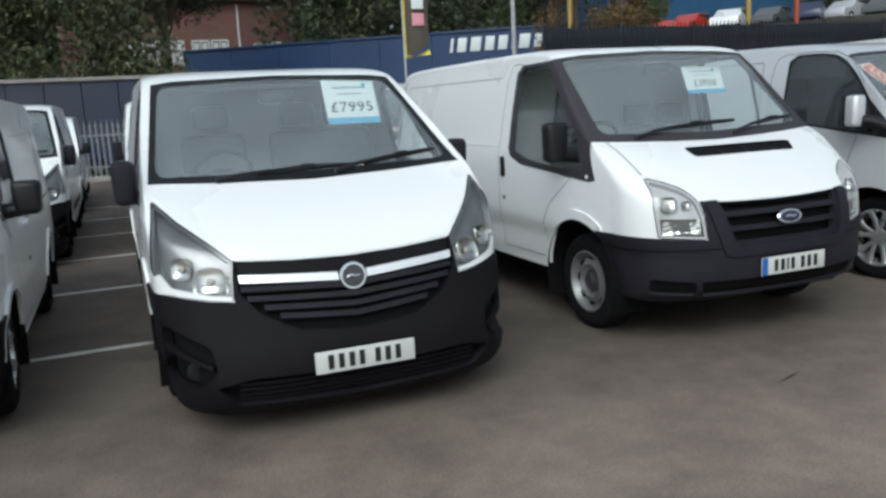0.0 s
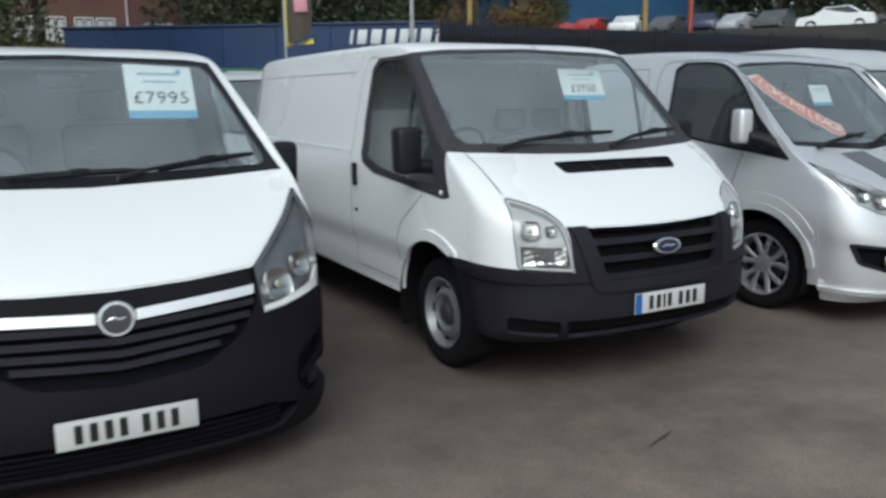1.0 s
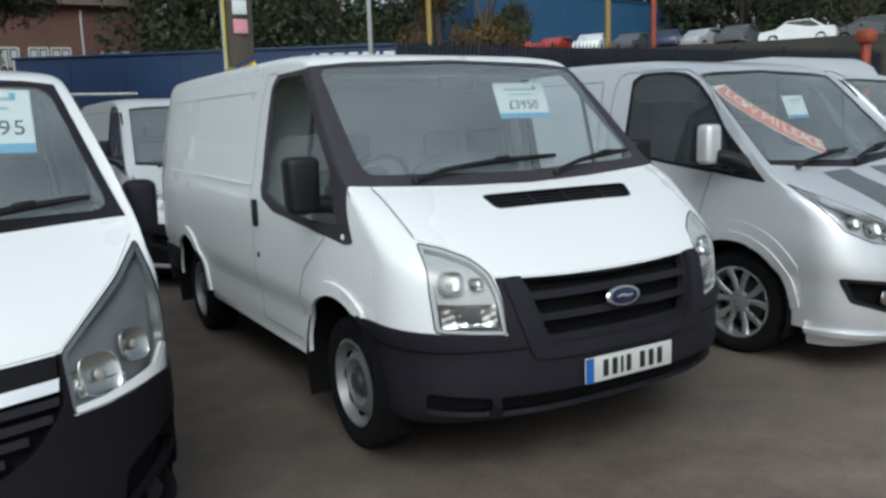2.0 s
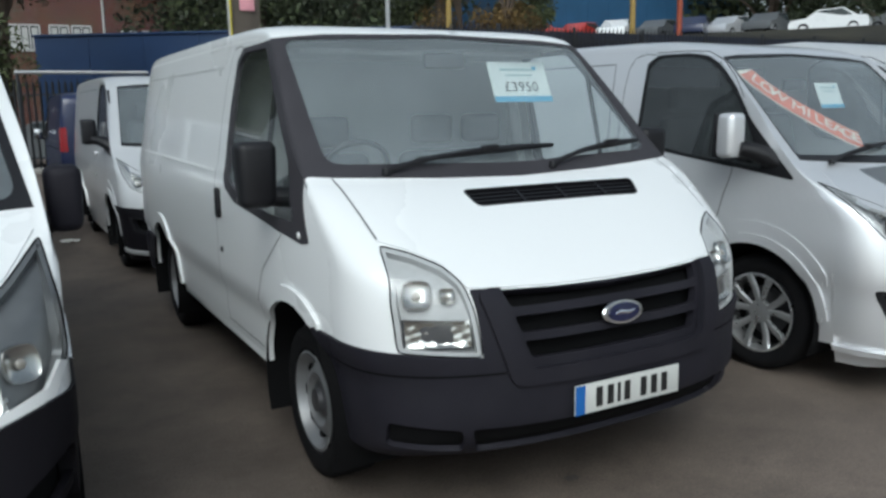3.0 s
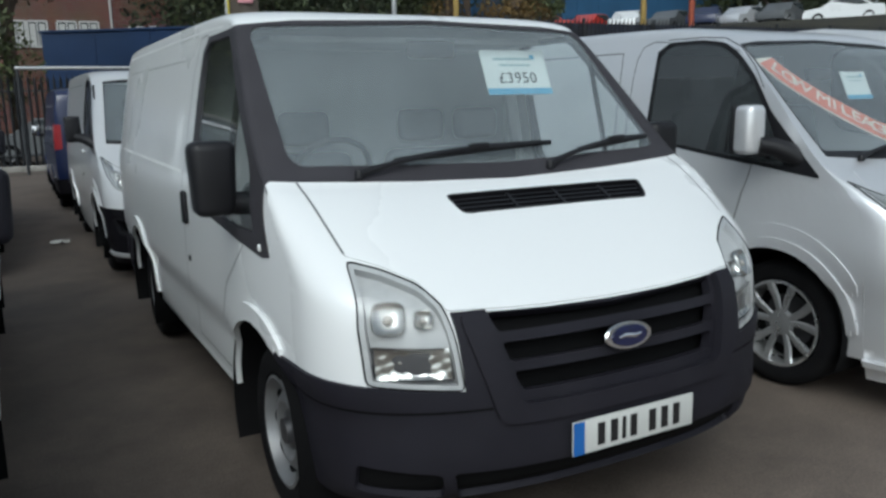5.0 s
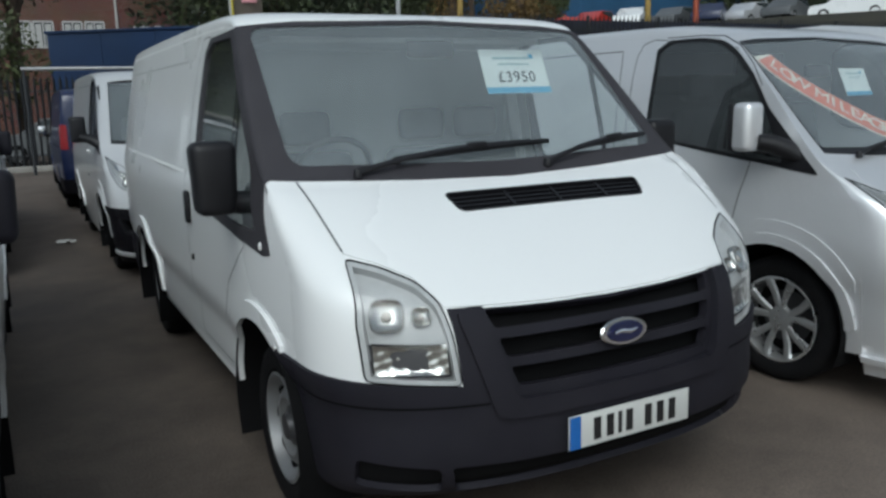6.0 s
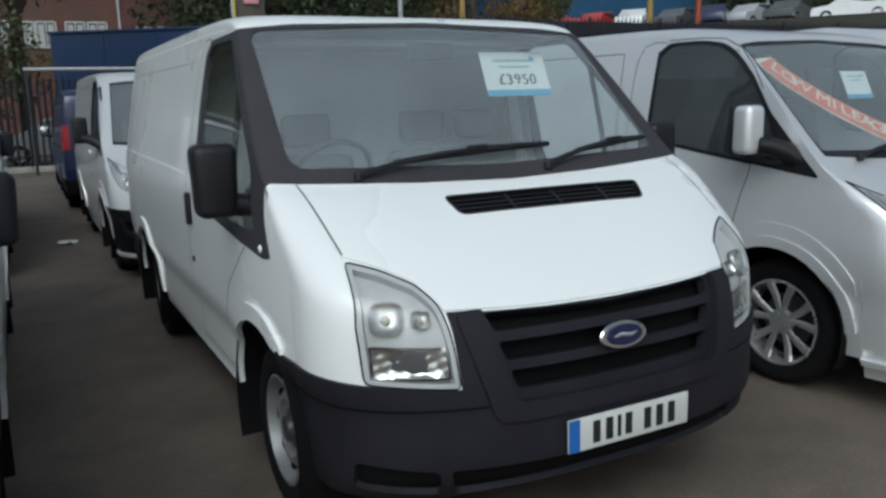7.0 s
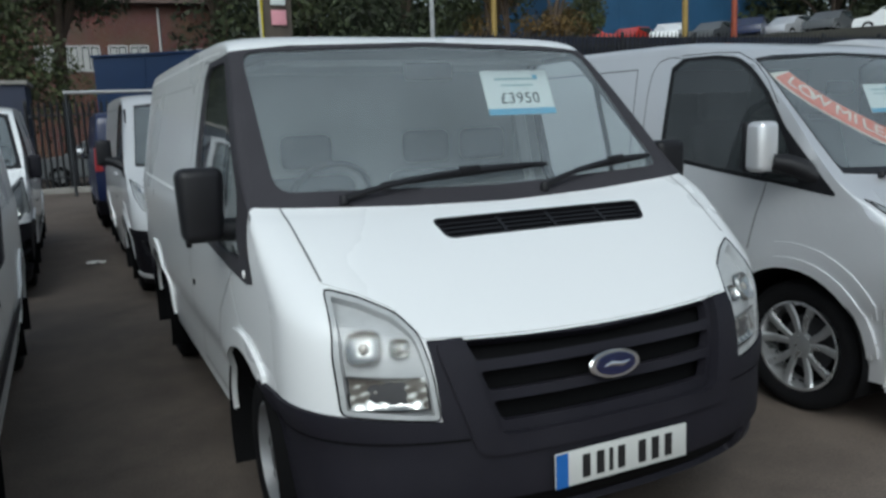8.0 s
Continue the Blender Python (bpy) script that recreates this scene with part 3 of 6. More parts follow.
def arch_liner(parent, y, z, r, x_out, sgn):
    bm = bmesh.new()
    k = 20
    ring = []
    for i in range(k + 1):
        a = math.radians(-25 + 230 * i / k)
        p = (y + r * math.cos(a), z + r * math.sin(a))
        ring.append((bm.verts.new((sgn * x_out, *p)), bm.verts.new((sgn * (x_out - 0.42), *p))))
    for a, b in zip(ring, ring[1:]):
        bm.faces.new((a[0], b[0], b[1], a[1]))
    bm.faces.new([p[1] for p in ring])
    part("arch_liner", bm, M_MATTBLACK, parent)


def door_mirror(parent, x, y, z, sgn, w, h, d, shell, base, style=0):
    """A door mirror: housing on an arm, with its glass on the rear."""
    mir = new("door_mirror")
    mir.parent = parent
    b = box(0, 0, 0, w, d, h, min(w, h, d) * 0.30, seg=4)
    for v in b.verts:
        k = v.co.z / h + 0.5
        v.co.x *= 0.90 + 0.14 * k if style == 0 else 1.0 + 0.1 * (1 - k)
        v.co.y += 0.03 * (v.co.x / w) ** 2
    b.transform(Matrix.Translation((x + sgn * (w / 2 + 0.07), y, z)))
    part("mirror_housing", b, shell, mir)
    part("mirror_glass", box(x + sgn * (w / 2 + 0.07), y + d / 2 + 0.002, z, w * 0.84, 0.006, h * 0.86, 0.002), M_CHROME, mir)
    part("mirror_arm", tube([(x - sgn * 0.05, y + 0.02, z - h * 0.42), (x + sgn * 0.06, y + 0.01, z - h * 0.36), (x + sgn * 0.16, y, z - h * 0.30)], [0.062, 0.055, 0.05], 12, 0.8), base, mir)
    return mir


def plate_on(parent, y, z, kind, shift=0.0, k=1.0):
    p = new("number_plate")
    p.parent = parent
    part("plate_backing", box(shift, y, z, 0.522 * k, 0.008, 0.113, 0.003), M_PLATE, p, "white reflective plate")
    x = shift - 0.205 * k if not kind else shift - 0.17 * k
    if kind:
        part("plate_flash", box(shift - 0.238 * k, y - 0.0052, z, 0.042, 0.004, 0.109), M_PLATEBLUE, p, "blue end flash")
    for i, w in enumerate((0.046, 0.046, 0.022 if kind else 0.046, 0.044, 0, 0.046, 0.046, 0.046)):
        w *= k
        if w:
            part("plate_bar", box(x + w / 2, y - 0.0052, z, w * 0.62, 0.004, 0.074), M_INK, p)
        x += (w or 0.022 * k) + 0.008 * k


def cabin(parent, shell, y_dash, z_dash, y_seat, wheel_x, half, floor=0.5, y_bulk=None, pale=True):
    """Dashboard, seats, steering wheel and the bulkhead behind them."""
    d = box(0, y_dash + 0.28, z_dash - 0.22, half * 2 - 0.12, 0.56, 0.46, 0.10, seg=4)
    part("dashboard", d, M_DASH, parent)
    st = new("steering_wheel")
    st.parent = parent
    mw = Matrix.Translation((wheel_x, y_dash + 0.66, z_dash - 0.02)) @ Euler((radians(-58), 0, 0)).to_matrix().to_4x4()
    pts = [mw @ Vector((0.19 * math.cos(2 * math.pi * k / 24), 0.19 * math.sin(2 * math.pi * k / 24), 0)) for k in range(25)]
    part("wheel_ring", tube(pts, 0.016, 8), M_BLACK, st)
    part("wheel_boss", box(0, 0, -0.02, 0.14, 0.11, 0.06, 0.02, mw), M_BLACK, st)
    for sx in (-1, 1):
        part("wheel_spoke", tube([mw @ Vector((sx * 0.05, 0, -0.01)), mw @ Vector((sx * 0.185, 0.0, 0))], 0.014, 6), M_BLACK, st)
    for x in (wheel_x, -wheel_x * 0.55, -wheel_x * 1.35):
        s = new("cab_seat")
        s.parent = parent
        part("seat_cushion", box(x, y_seat, floor + 0.36, 0.46, 0.50, 0.16, 0.05, seg=3), M_SEAT, s)
        back = box(0, 0, 0.30, 0.46, 0.14, 0.64, 0.06, seg=3)
        back.transform(Matrix.Translation((x, y_seat + 0.27, floor + 0.38)) @ Euler((radians(-14), 0, 0)).to_matrix().to_4x4())
        part("seat_back", back, M_SEAT, s)
        part("headrest", box(x, y_seat + 0.44, floor + 1.10, 0.26, 0.10, 0.17, 0.04, seg=3), M_SEAT, s)
    if y_bulk:
        zt = 1.84
        wall = box(0, y_bulk, (floor + zt) / 2, half * 2 - 0.16, 0.03, zt - floor)
        bmesh.ops.subdivide_edges(wall, edges=wall.edges[:], cuts=6, use_grid_fill=True)
        for q in wall.verts:
            lim = shell.side_x(y_bulk, q.co.z) - 0.04
            q.co.x = max(-lim, min(lim, q.co.x))
        part("bulkhead", wall, M_LINER if pale else M_DASH, parent)
    part("cab_floor", box(0, shell.length / 2 + 0.1, 0.40, half * 2 - 0.22, shell.length - 0.7, 0.06, 0.01), M_MATTBLACK, parent, "dark underbody and cab floor")


def wiper(parent, shell, pivot, start, end):
    """A wiper: an arm from its pivot to the clamp in the middle of a blade that lies on the glass. Places are height and share of the half width."""
    w = new("wiper")
    w.parent = parent

    def on_glass(z, u, lift):
        return shell.strip(shell.index_at(z, 0.5, 1.6), u) + Vector((0, -0.55, 0.83)) * lift

    a = on_glass(*pivot, 0.022)
    mid = tuple((p + q) / 2 for p, q in zip(start, end))
    c = on_glass(*mid, 0.045)
    part("wiper_arm", tube([a, a.lerp(c, 0.3) + Vector((0, -.006, .010)), a.lerp(c, 0.7) + Vector((0, -.003, .006)), c], [0.014, 0.010, 0.008, 0.008], 8), M_BLACK, w)
    pts = [on_glass(start[0] + (end[0] - start[0]) * t, start[1] + (end[1] - start[1]) * t, 0.022 + 0.012 * math.sin(math.pi * t)) for t in (0, .15, .3, .5, .7, .85, 1.0)]
    part("wiper_blade", tube(pts, [.010, .013, .015, .017, .015, .013, .010], 8), M_BLACK, w)
    turn = (pts[-1] - pts[0]).to_track_quat("X", "Z").to_matrix().to_4x4()
    part("wiper_clamp", box(0, 0, 0, .085, .030, .030, .007, Matrix.Translation(c) @ turn), M_BLACK, w)
    part("wiper_pivot", lathe([(0.017, -.02), (0.017, 0.004), (0.012, 0.012), (0.001, 0.013)], 16, Matrix.Translation(a)), M_BLACK, w)


def price_card(shell, m_van, i_mid, u_mid, w, h, text, name="price_card", label="", at=None):
    """A card hung inside the glass: pale sheet, blue foot band, small print bars and the price."""
    p = shell.strip(i_mid, u_mid)
    du = (shell.strip(i_mid, u_mid + 0.05) - shell.strip(i_mid, u_mid - 0.05)).normalized()
    di = (shell.strip(i_mid + 1, u_mid) - shell.strip(i_mid - 1, u_mid)).normalized()
    nrm = du.cross(di).normalized()
    di = (nrm.cross(du) + Vector((0, 0, 0.9))).normalized()
    nrm = du.cross(di).normalized()
    di = nrm.cross(du)
    base = Matrix((du, di, nrm)).transposed().to_4x4()
    base.translation = Vector(at) if at else p + Vector((0, 0.03 + 0.34 * h, -0.02))
    card = thing(name, label, "price card", m=m_van @ base)
    part("card_sheet", box(0, 0, 0, w, h, 0.003), M_CARD, card)
    part("foot_band", box(0, -h * 0.43, 0.003, w, h * 0.14, 0.003), M_CARDBLUE, card, "sky-blue band")
    part("print_bar", box(0, h * 0.30, 0.003, w * 0.62, h * 0.05, 0.002), M_CARDGREY, card)
    part("print_bar", box(0, h * 0.16, 0.003, w * 0.48, h * 0.035, 0.002), M_CARDGREY, card)
    part("print_dot", box(w * 0.30, h * 0.34, 0.003, w * 0.07, h * 0.10, 0.002), M_CARDBLUE, card)
    if text:
        t = letters(text, min(h * 0.34, w * 0.30), 0.001, 1.12)
        t.transform(Matrix.Translation((0.0, -h * 0.14, 0.004)))
        part("price", t, M_INK, card, "black printed price", smooth=False)
    return card


def lamp_bowl(parent, shell, x, z, r, depth=0.05, material=None, square=1.0):
    """A round reflector bowl with a bulb shield, set in the lamp."""
    x *= shell.xs
    at, nor, _, _ = TREES[-1].find_nearest(Vector((x, surface_y(shell, x, z), z)))
    face = Matrix.Translation(at - nor * 0.013) @ nor.to_track_quat("Z", "Y").to_matrix().to_4x4()
    bm = lathe([(r * 1.05, -0.012), (r * 1.03, 0.001), (r, 0.003), (r * 0.93, -0.001), (r * 0.70, -0.008), (r * 0.35, -0.013), (0.001, -0.014)], 32)
    for v in bm.verts:
        d = math.hypot(v.co.x, v.co.y) or 1.0
        k = ((v.co.x / d) ** 4 + (v.co.y / d) ** 4) ** -0.25
        v.co.x *= square * (1 + (k - 1) * 0.7)
        v.co.y *= 1 + (k - 1) * 0.7
    bm.transform(face)
    part("reflector", bm, material or M_REFLECTOR, parent)
    bulb = bmesh.new()
    bmesh.ops.create_uvsphere(bulb, u_segments=14, v_segments=8, radius=r * 0.30)
    bulb.transform(face @ Matrix.Translation((0, 0, -0.004)) @ Matrix.Diagonal((1, 1, 0.5, 1)))
    part("bulb", bulb, M_BULB, parent)


def fluted_reflector(parent, shell, x0, x1, z0, z1, seed):
    """A hollow chrome reflector with soft flutes, set behind the lens."""
    rng = random.Random(seed)
    ph = [rng.uniform(0, 6.28) for _ in range(4)]
    bm = bmesh.new()
    nx, nz = 26, 12
    grid = []
    for i in range(nx + 1):
        col = []
        for j in range(nz + 1):
            u, w = i / nx, j / nz
            cx, cz = x0 + (x1 - x0) * u, z0 + (z1 - z0) * w
            cx *= shell.xs
            at, nor, _, _ = TREES[-1].find_nearest(Vector((cx, surface_y(shell, cx, cz), cz)))
            deep = 0.012 + 0.016 * (1 - (2 * u - 1) ** 2) * (1 - (2 * w - 1) ** 4)
            deep += 0.0016 * math.sin(u * 31 + ph[0] + 2.0 * math.sin(w * 5 + ph[1])) + 0.0012 * math.sin(w * 19 + ph[2] + 2.4 * math.sin(u * 9 + ph[3]))
            col.append(bm.verts.new(at - nor * deep))
        grid.append(col)
    for a, b in zip(grid, grid[1:]):
        for j in range(nz):
            bm.faces.new((a[j], b[j], b[j + 1], a[j + 1]))
    part("fluted_reflector", bm, M_REFLECTOR, parent)


def surface_y(shell, x, z):
    """How far back the nose of the shell lies at x, z."""
    best, where = 9.0, 0.0
    for k in range(len(shell.prof)):
        p = shell.prof[k]
        if p[0] > 1.2 and p[2] > 1.5:
            break
        w = shell.side_x(p[2], p[3])
        q = shell.strip(k, max(-1, min(1, x / w)))
        if abs(q.z - z) < best:
            best, where = abs(q.z - z), q.y
    return where


def bezel(shell, axis, poly, ok, width=0.012, out=0.006, back=0.01):
    """A thin raised frame that follows an outline on the shell."""
    c = Vector((sum(p[0] for p in poly) / len(poly), sum(p[1] for p in poly) / len(poly)))
    bm = shell.patch(axis, poly, ok)
    inner = []
    n = len(poly)
    for i in range(n):
        p0, p, p1 = Vector(poly[i - 1]), Vector(poly[i]), Vector(poly[(i + 1) % n])
        t = (p1 - p0).normalized()
        nn = Vector((-t.y, t.x))
        if nn.dot(c - p) < 0:
            nn = -nn
        q = p + nn * width
        inner.append((q.x, q.y))
    shell.without(bm, [(axis, inner, ok)])
    return thicken(bm, out, back)


# ---- the vans ----
def rect(x0, z0, x1, z1):
    return [(x0, z0), (x1, z0), (x1, z1), (x0, z1)]


def finish_sides(v, shell, paint, body_cuts, win, frame_poly, door, hub_f, hub_r, r_wheel, r_arch, z_arch, glass, style, lip, handle, lip_mat=None, track=0.02):
    """Cut windows, doors and wheel arches into both sides and hang wheels, doors and handles on them."""
    cuts = list(body_cuts)
    for sgn, ok in ((-1, left_side), (1, right_side)):
        cuts.append(("x", frame_poly, lambda c, s=sgn: shell.hugs(c, s)))
        for hy in (hub_f, hub_r):
            cuts.append(("x", circle(hy, z_arch, r_arch), lambda c, s=sgn: c.x * s > 0.45 and c.z < 1.0))
    body = shell.without(shell.bm.copy(), cuts)
    doors = {}
    for sgn in (-1, 1):
        ok = lambda c, s=sgn: shell.hugs(c, s)
        cut_along(body, "x", door, ok)
        own = set(picked(body, "x", door, ok))
        d = body.copy()
        d.faces.ensure_lookup_table()
        idx = {f.index for f in own}
        body.faces.index_update()
        idx = {f.index for f in own}
        d.faces.index_update()
        bmesh.ops.delete(d, geom=[f for f in d.faces if f.index not in idx], context="FACES")
        bmesh.ops.delete(body, geom=list(own), context="FACES")
        doors[sgn] = d
    part("body", body, paint, v)
    for sgn in (-1, 1):
        ok = lambda c, s=sgn: shell.hugs(c, s)
        dr = part("front_door", doors[sgn], paint, v)
        fr = shell.patch("x", frame_poly, ok)
        shell.without(fr, [("x", win, ok)])
        part("window_surround", thicken(fr, 0.004, 0.02), M_PILLAR if style == "steel" else M_BLACK, dr, "black window surround")
        part("door_window", shell.patch("x", win, ok, -0.004), glass, dr, "door window glass")
        part("shut_line", shell.seam("x", door + door[:1], sgn, 0.006), M_STRIPE, dr)
        hy, hz = handle
        hb = box(0, 0, 0, 0.03, 0.17, 0.035, 0.012, seg=3)
        if style == "steel":
            hb = box(0, 0, 0, 0.028, 0.05, 0.16, 0.013, seg=3)
        hb.transform(Matrix.Translation((sgn * (shell.side_x(hy, hz) + 0.012), hy, hz)))
        part("door_handle", hb, M_BLACK if style == "steel" else paint, dr)
        part("door_lock", lathe([(0.016, 0), (0.014, 0.006), (0.001, 0.006)], 14, Matrix.Translation((sgn * shell.side_x(hy, hz - .25), hy + 0.01, hz - .25)) @ Euler((0, radians(90) * sgn, 0)).to_matrix().to_4x4()), M_MATTBLACK, dr)
        for hy in (hub_f, hub_r):
            ring = shell.patch("x", circle(hy, z_arch, r_arch + lip), lambda c, s=sgn: c.x * s > 0.45 and c.z > 0.40)
            shell.without(ring, [("x", circle(hy, z_arch, r_arch - 0.002), lambda c, s=sgn: c.x * s > 0.3)])
            if hy == hub_f and lip_mat == "clip":
                bmesh.ops.delete(ring, geom=[f for f in ring.faces if f.calc_center_median().y < hy and f.calc_center_median().z < 0.735], context="FACES")
            part("arch_lip", thicken(ring, 0.014, 0.008), paint, v)
            arch_liner(v, hy, z_arch, r_arch + 0.005, shell.side_x(hy, 0.8) - 0.005, sgn)
            wheel(v, sgn * (shell.width / 2 - 0.135 - track), hy, r_wheel, 0.215, style, sgn)
        part("sill", box(sgn * (shell.side_x(2.4, shell.sill) - 0.03), (hub_f + hub_r) / 2, shell.sill - 0.02, 0.05, hub_r - hub_f - 2 * r_arch - 0.16, 0.06, 0.012), paint, v)
        part("under_skirt", box(sgn * (shell.width / 2 - 0.16), (hub_f + hub_r) / 2, shell.sill - 0.07, 0.04, hub_r - hub_f - 2 * r_arch, 0.14, 0.01), M_MATTBLACK, v)


def windscreen(v, shell, glass_poly, surround, limit, cuts_only=False, glass=None, trim=None):
    ok = lambda c: c.y < limit and c.z > 1.05 and abs(c.x) < shell.side_x(c.y, c.z) - 0.0015
    if cuts_only:
        return [("y", surround, ok)]
    fr = shell.patch("y", surround, ok)
    shell.without(fr, [("y", glass_poly, ok)])
    part("windscreen_surround", thicken(fr, 0.003, 0.015), trim or M_BLACK, v, "matt black windscreen surround and scuttle")
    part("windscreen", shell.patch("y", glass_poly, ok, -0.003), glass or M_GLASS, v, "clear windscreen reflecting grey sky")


def head_lamp(v, shell, poly, limit, bowls, housing, extra=None):
    """A head lamp: sunken housing, reflector bowls and a clear lens with a thin rim."""
    ok = lambda c: c.y < limit
    h = new("headlamp")
    h.parent = v
    part("lamp_housing", shell.patch("y", poly, ok, -0.030), housing, h)
    part("lamp_rim", bezel(shell, "y", poly, ok, 0.018, 0.001, 0.05), housing, h)
    part("lamp_seal", bezel(shell, "y", poly, ok, 0.004, 0.004, 0.02), M_MATTBLACK, h, "thin black seal")
    for x, z, r, depth, sq, m in bowls:
        lamp_bowl(h, shell, x, z, r, depth, m, sq)
    for p, m, out in extra or []:
        part("light_strip", shell.patch("y", p, ok, out, 0.01), m, h)
    part("lens", shell.patch("y", poly, ok, 0.003), M_LENS, h, "clear plastic lens")
    return h


def oval_badge(v, shell, z, rx, rz, fill, inner=0.78):
    b = new("badge")
    b.parent = v
    y = surface_y(shell, 0, z) - 0.016
    face = Matrix.Translation((0, y, z)) @ Euler((radians(80), 0, 0)).to_matrix().to_4x4()
    for name, k, h0, m in (("badge_ring", 1.0, 0.0, M_CHROME), ("badge_field", inner, 0.006, fill)):
        d = lathe([(k, 0.0), (k, 0.006), (k * 0.94, 0.011), (0.001, 0.012)], 36)
        for q in d.verts:
            q.co.x *= rx
            q.co.y *= rz
            q.co.z += h0
        d.transform(face)
        part(name, d, m, b)
    mark = tube([(-0.48 * rx, -0.06 * rz, 0.018), (-0.2 * rx, 0.08 * rz, 0.02), (0.2 * rx, -0.06 * rz, 0.02), (0.48 * rx, 0.08 * rz, 0.018)], [0.03 * rx, 0.07 * rx, 0.07 * rx, 0.03 * rx], 6, 0.4)
    mark.transform(face)
    part("badge_mark", mark, M_CHROME, b)


# white panel van with a charcoal bumper and three-slot grille
def build_van_transit(m):
    v = thing("panel_van", "white panel van with charcoal bumper, three-bar grille and steel wheels", "van", "parked vans", m=m)
    rows = [(0.20, .30, .54, .33, 2.7), (0.06, .345, .54, .365, 2.6), (0.0, .43, .54, .45, 2.5), (0.0, .58, .54, .60, 2.45), (0.02, .72, .54, .74, 2.45), (0.05, .85, .54, .89, 2.5),
            (0.10, .92, .542, .98, 2.6), (0.18, .985, .548, 1.03, 2.8), (0.40, 1.135, .60, 1.10, 3.1), (0.63, 1.25, .75, 1.285, 3.2), (0.72, 1.285, .87, 1.33, 3.0), (1.05, 1.585, 1.13, 1.60, 2.8),
            (1.37, 1.905, 1.42, 1.875, 3.2), (1.50, 1.97, 1.54, 1.915, 4.2), (1.95, 2.0, 1.95, 1.925, 5), (4.4, 2.01, 4.4, 1.935, 5), (4.70, 1.98, 4.64, 1.915, 5), (4.78, 1.83, 4.68, 1.81, 5),
            (4.82, 1.2, 4.70, 1.2, 5), (4.84, .5, 4.70, .5, 5), (4.82, .3, 4.70, .3, 5)]
    sh = Shell(rows, 1.97, 0.41, 1.15, 0.14, (1.3, 0.10), crease=((0.66, 0.035, 0.016), (1.27, -0.012, 0.006)))

    rim = [(-.588, .93), (-.44, .925), (-.24, .918), (0, .915), (.24, .918), (.44, .925), (.588, .93)]
    bump = [(-1.2, 0), (1.2, 0), (1.2, .745), (.843, .722), (.577, .702), (.582, .82)] + rim[::-1] + [(-.582, .82), (-.577, .702), (-.843, .722), (-1.2, .745)]
    lamp = rounded([(-.828, 1.085), (-.735, 1.057), (-.645, 1.012), (-.602, .955), (-.588, .85), (-.577, .702), (-.843, .724), (-.852, .90)], 0.02, 2)
    nose = lambda c: c.y < 0.93
    glass = rounded([(-.850, 1.352), (0, 1.325), (.850, 1.352), (.82, 1.885), (0, 1.915), (-.82, 1.885)], 0.06)
    surround = [(-1.2, 1.33), (-.85, 1.305), (-.4, 1.282), (0, 1.272), (.4, 1.282), (.85, 1.305), (1.2, 1.33), (1.2, 1.88), (.85, 1.892), (.62, 1.914), (0, 1.931), (-.62, 1.914), (-.85, 1.892), (-1.2, 1.88)]
    up = lambda c: c.z > 0.90 and c.y < 0.95
    vent = rounded([(-.345, .485), (.495, .485), (.547, .60), (-.36, .60)], 0.03)
    cuts = [("z", vent, up), ("y", bump, nose), ("y", lamp, nose), ("y", mirrored(lamp), nose)] + windscreen(v, sh, glass, surround, 1.6, True)
    win = rounded([(.85, 1.125), (1.2, 1.125), (1.66, 1.175), (1.87, 1.24), (1.91, 1.80), (1.83, 1.855), (1.47, 1.855), (.975, 1.37)], 0.04)
    frame_poly = [(.715, 1.06), (.78, 1.048), (1.2, 1.09), (1.72, 1.13), (1.90, 1.19), (1.945, 1.26), (1.945, 1.82), (1.87, 1.88), (1.38, 1.885), (1.2, 1.95), (.80, 1.33)]
    door = [(1.40, .45), (1.40, .70), (1.30, .86), (1.0, 1.065), (1.2, 1.09), (1.72, 1.13), (1.90, 1.19), (1.945, 1.26), (1.945, 1.82), (1.87, 1.88), (1.93, 1.893), (2.04, 1.885), (2.09, 1.75), (2.115, 1.1), (2.11, .45)]
    finish_sides(v, sh, M_WHITE, cuts, win, frame_poly, door, .94, 3.85, .335, .425, .36, M_SIDEGLASS, "steel", 0.065, (2.02, 1.10), lip_mat="clip", track=0.04)
    windscreen(v, sh, glass, surround, 1.6, trim=M_PILLAR)
    # bonnet with its vent
    left = [(-.855, 1.295), (-.822, 1.094), (-.735, 1.064), (-.650, 1.02), (-.608, .964), (-.594, .938), (-.44, .931), (-.24, .924)]
    bon = left + [(0, .921)] + [(-x, z) for x, z in left[::-1]] + [(.4, 1.276), (0, 1.266), (-.4, 1.276)]
    bb = sh.patch("y", bon, up)
    sh.without(bb, [("z", vent, up)])
    part("bonnet", thicken(bb, 0.005, 0.012), M_WHITE, v)
    gv = new("bonnet_vent")
    gv.parent = v
    part("vent_tray", sh.patch("z", vent, up, -0.028), M_MATTBLACK, gv)
    part("vent_frame", bezel(sh, "z", vent, up, 0.010, 0.007, 0.03), M_BLACK, gv)
    for k in range(4):
        yy = .498 + k * .025
        part("vent_slat", sh.patch("z", [(-.345, yy), (.495 + .05 * k / 4, yy), (.495 + .05 * k / 4, yy + .010), (-.345, yy + .010)], up, -0.004, 0.012), M_BLACK, gv)
    for k in (-.11, 0.10, .32):
        part("vent_rib", sh.patch("z", [(k, .488), (k + .014, .488), (k + .018, .598), (k + .004, .598)], up, 0.0, 0.02), M_BLACK, gv)
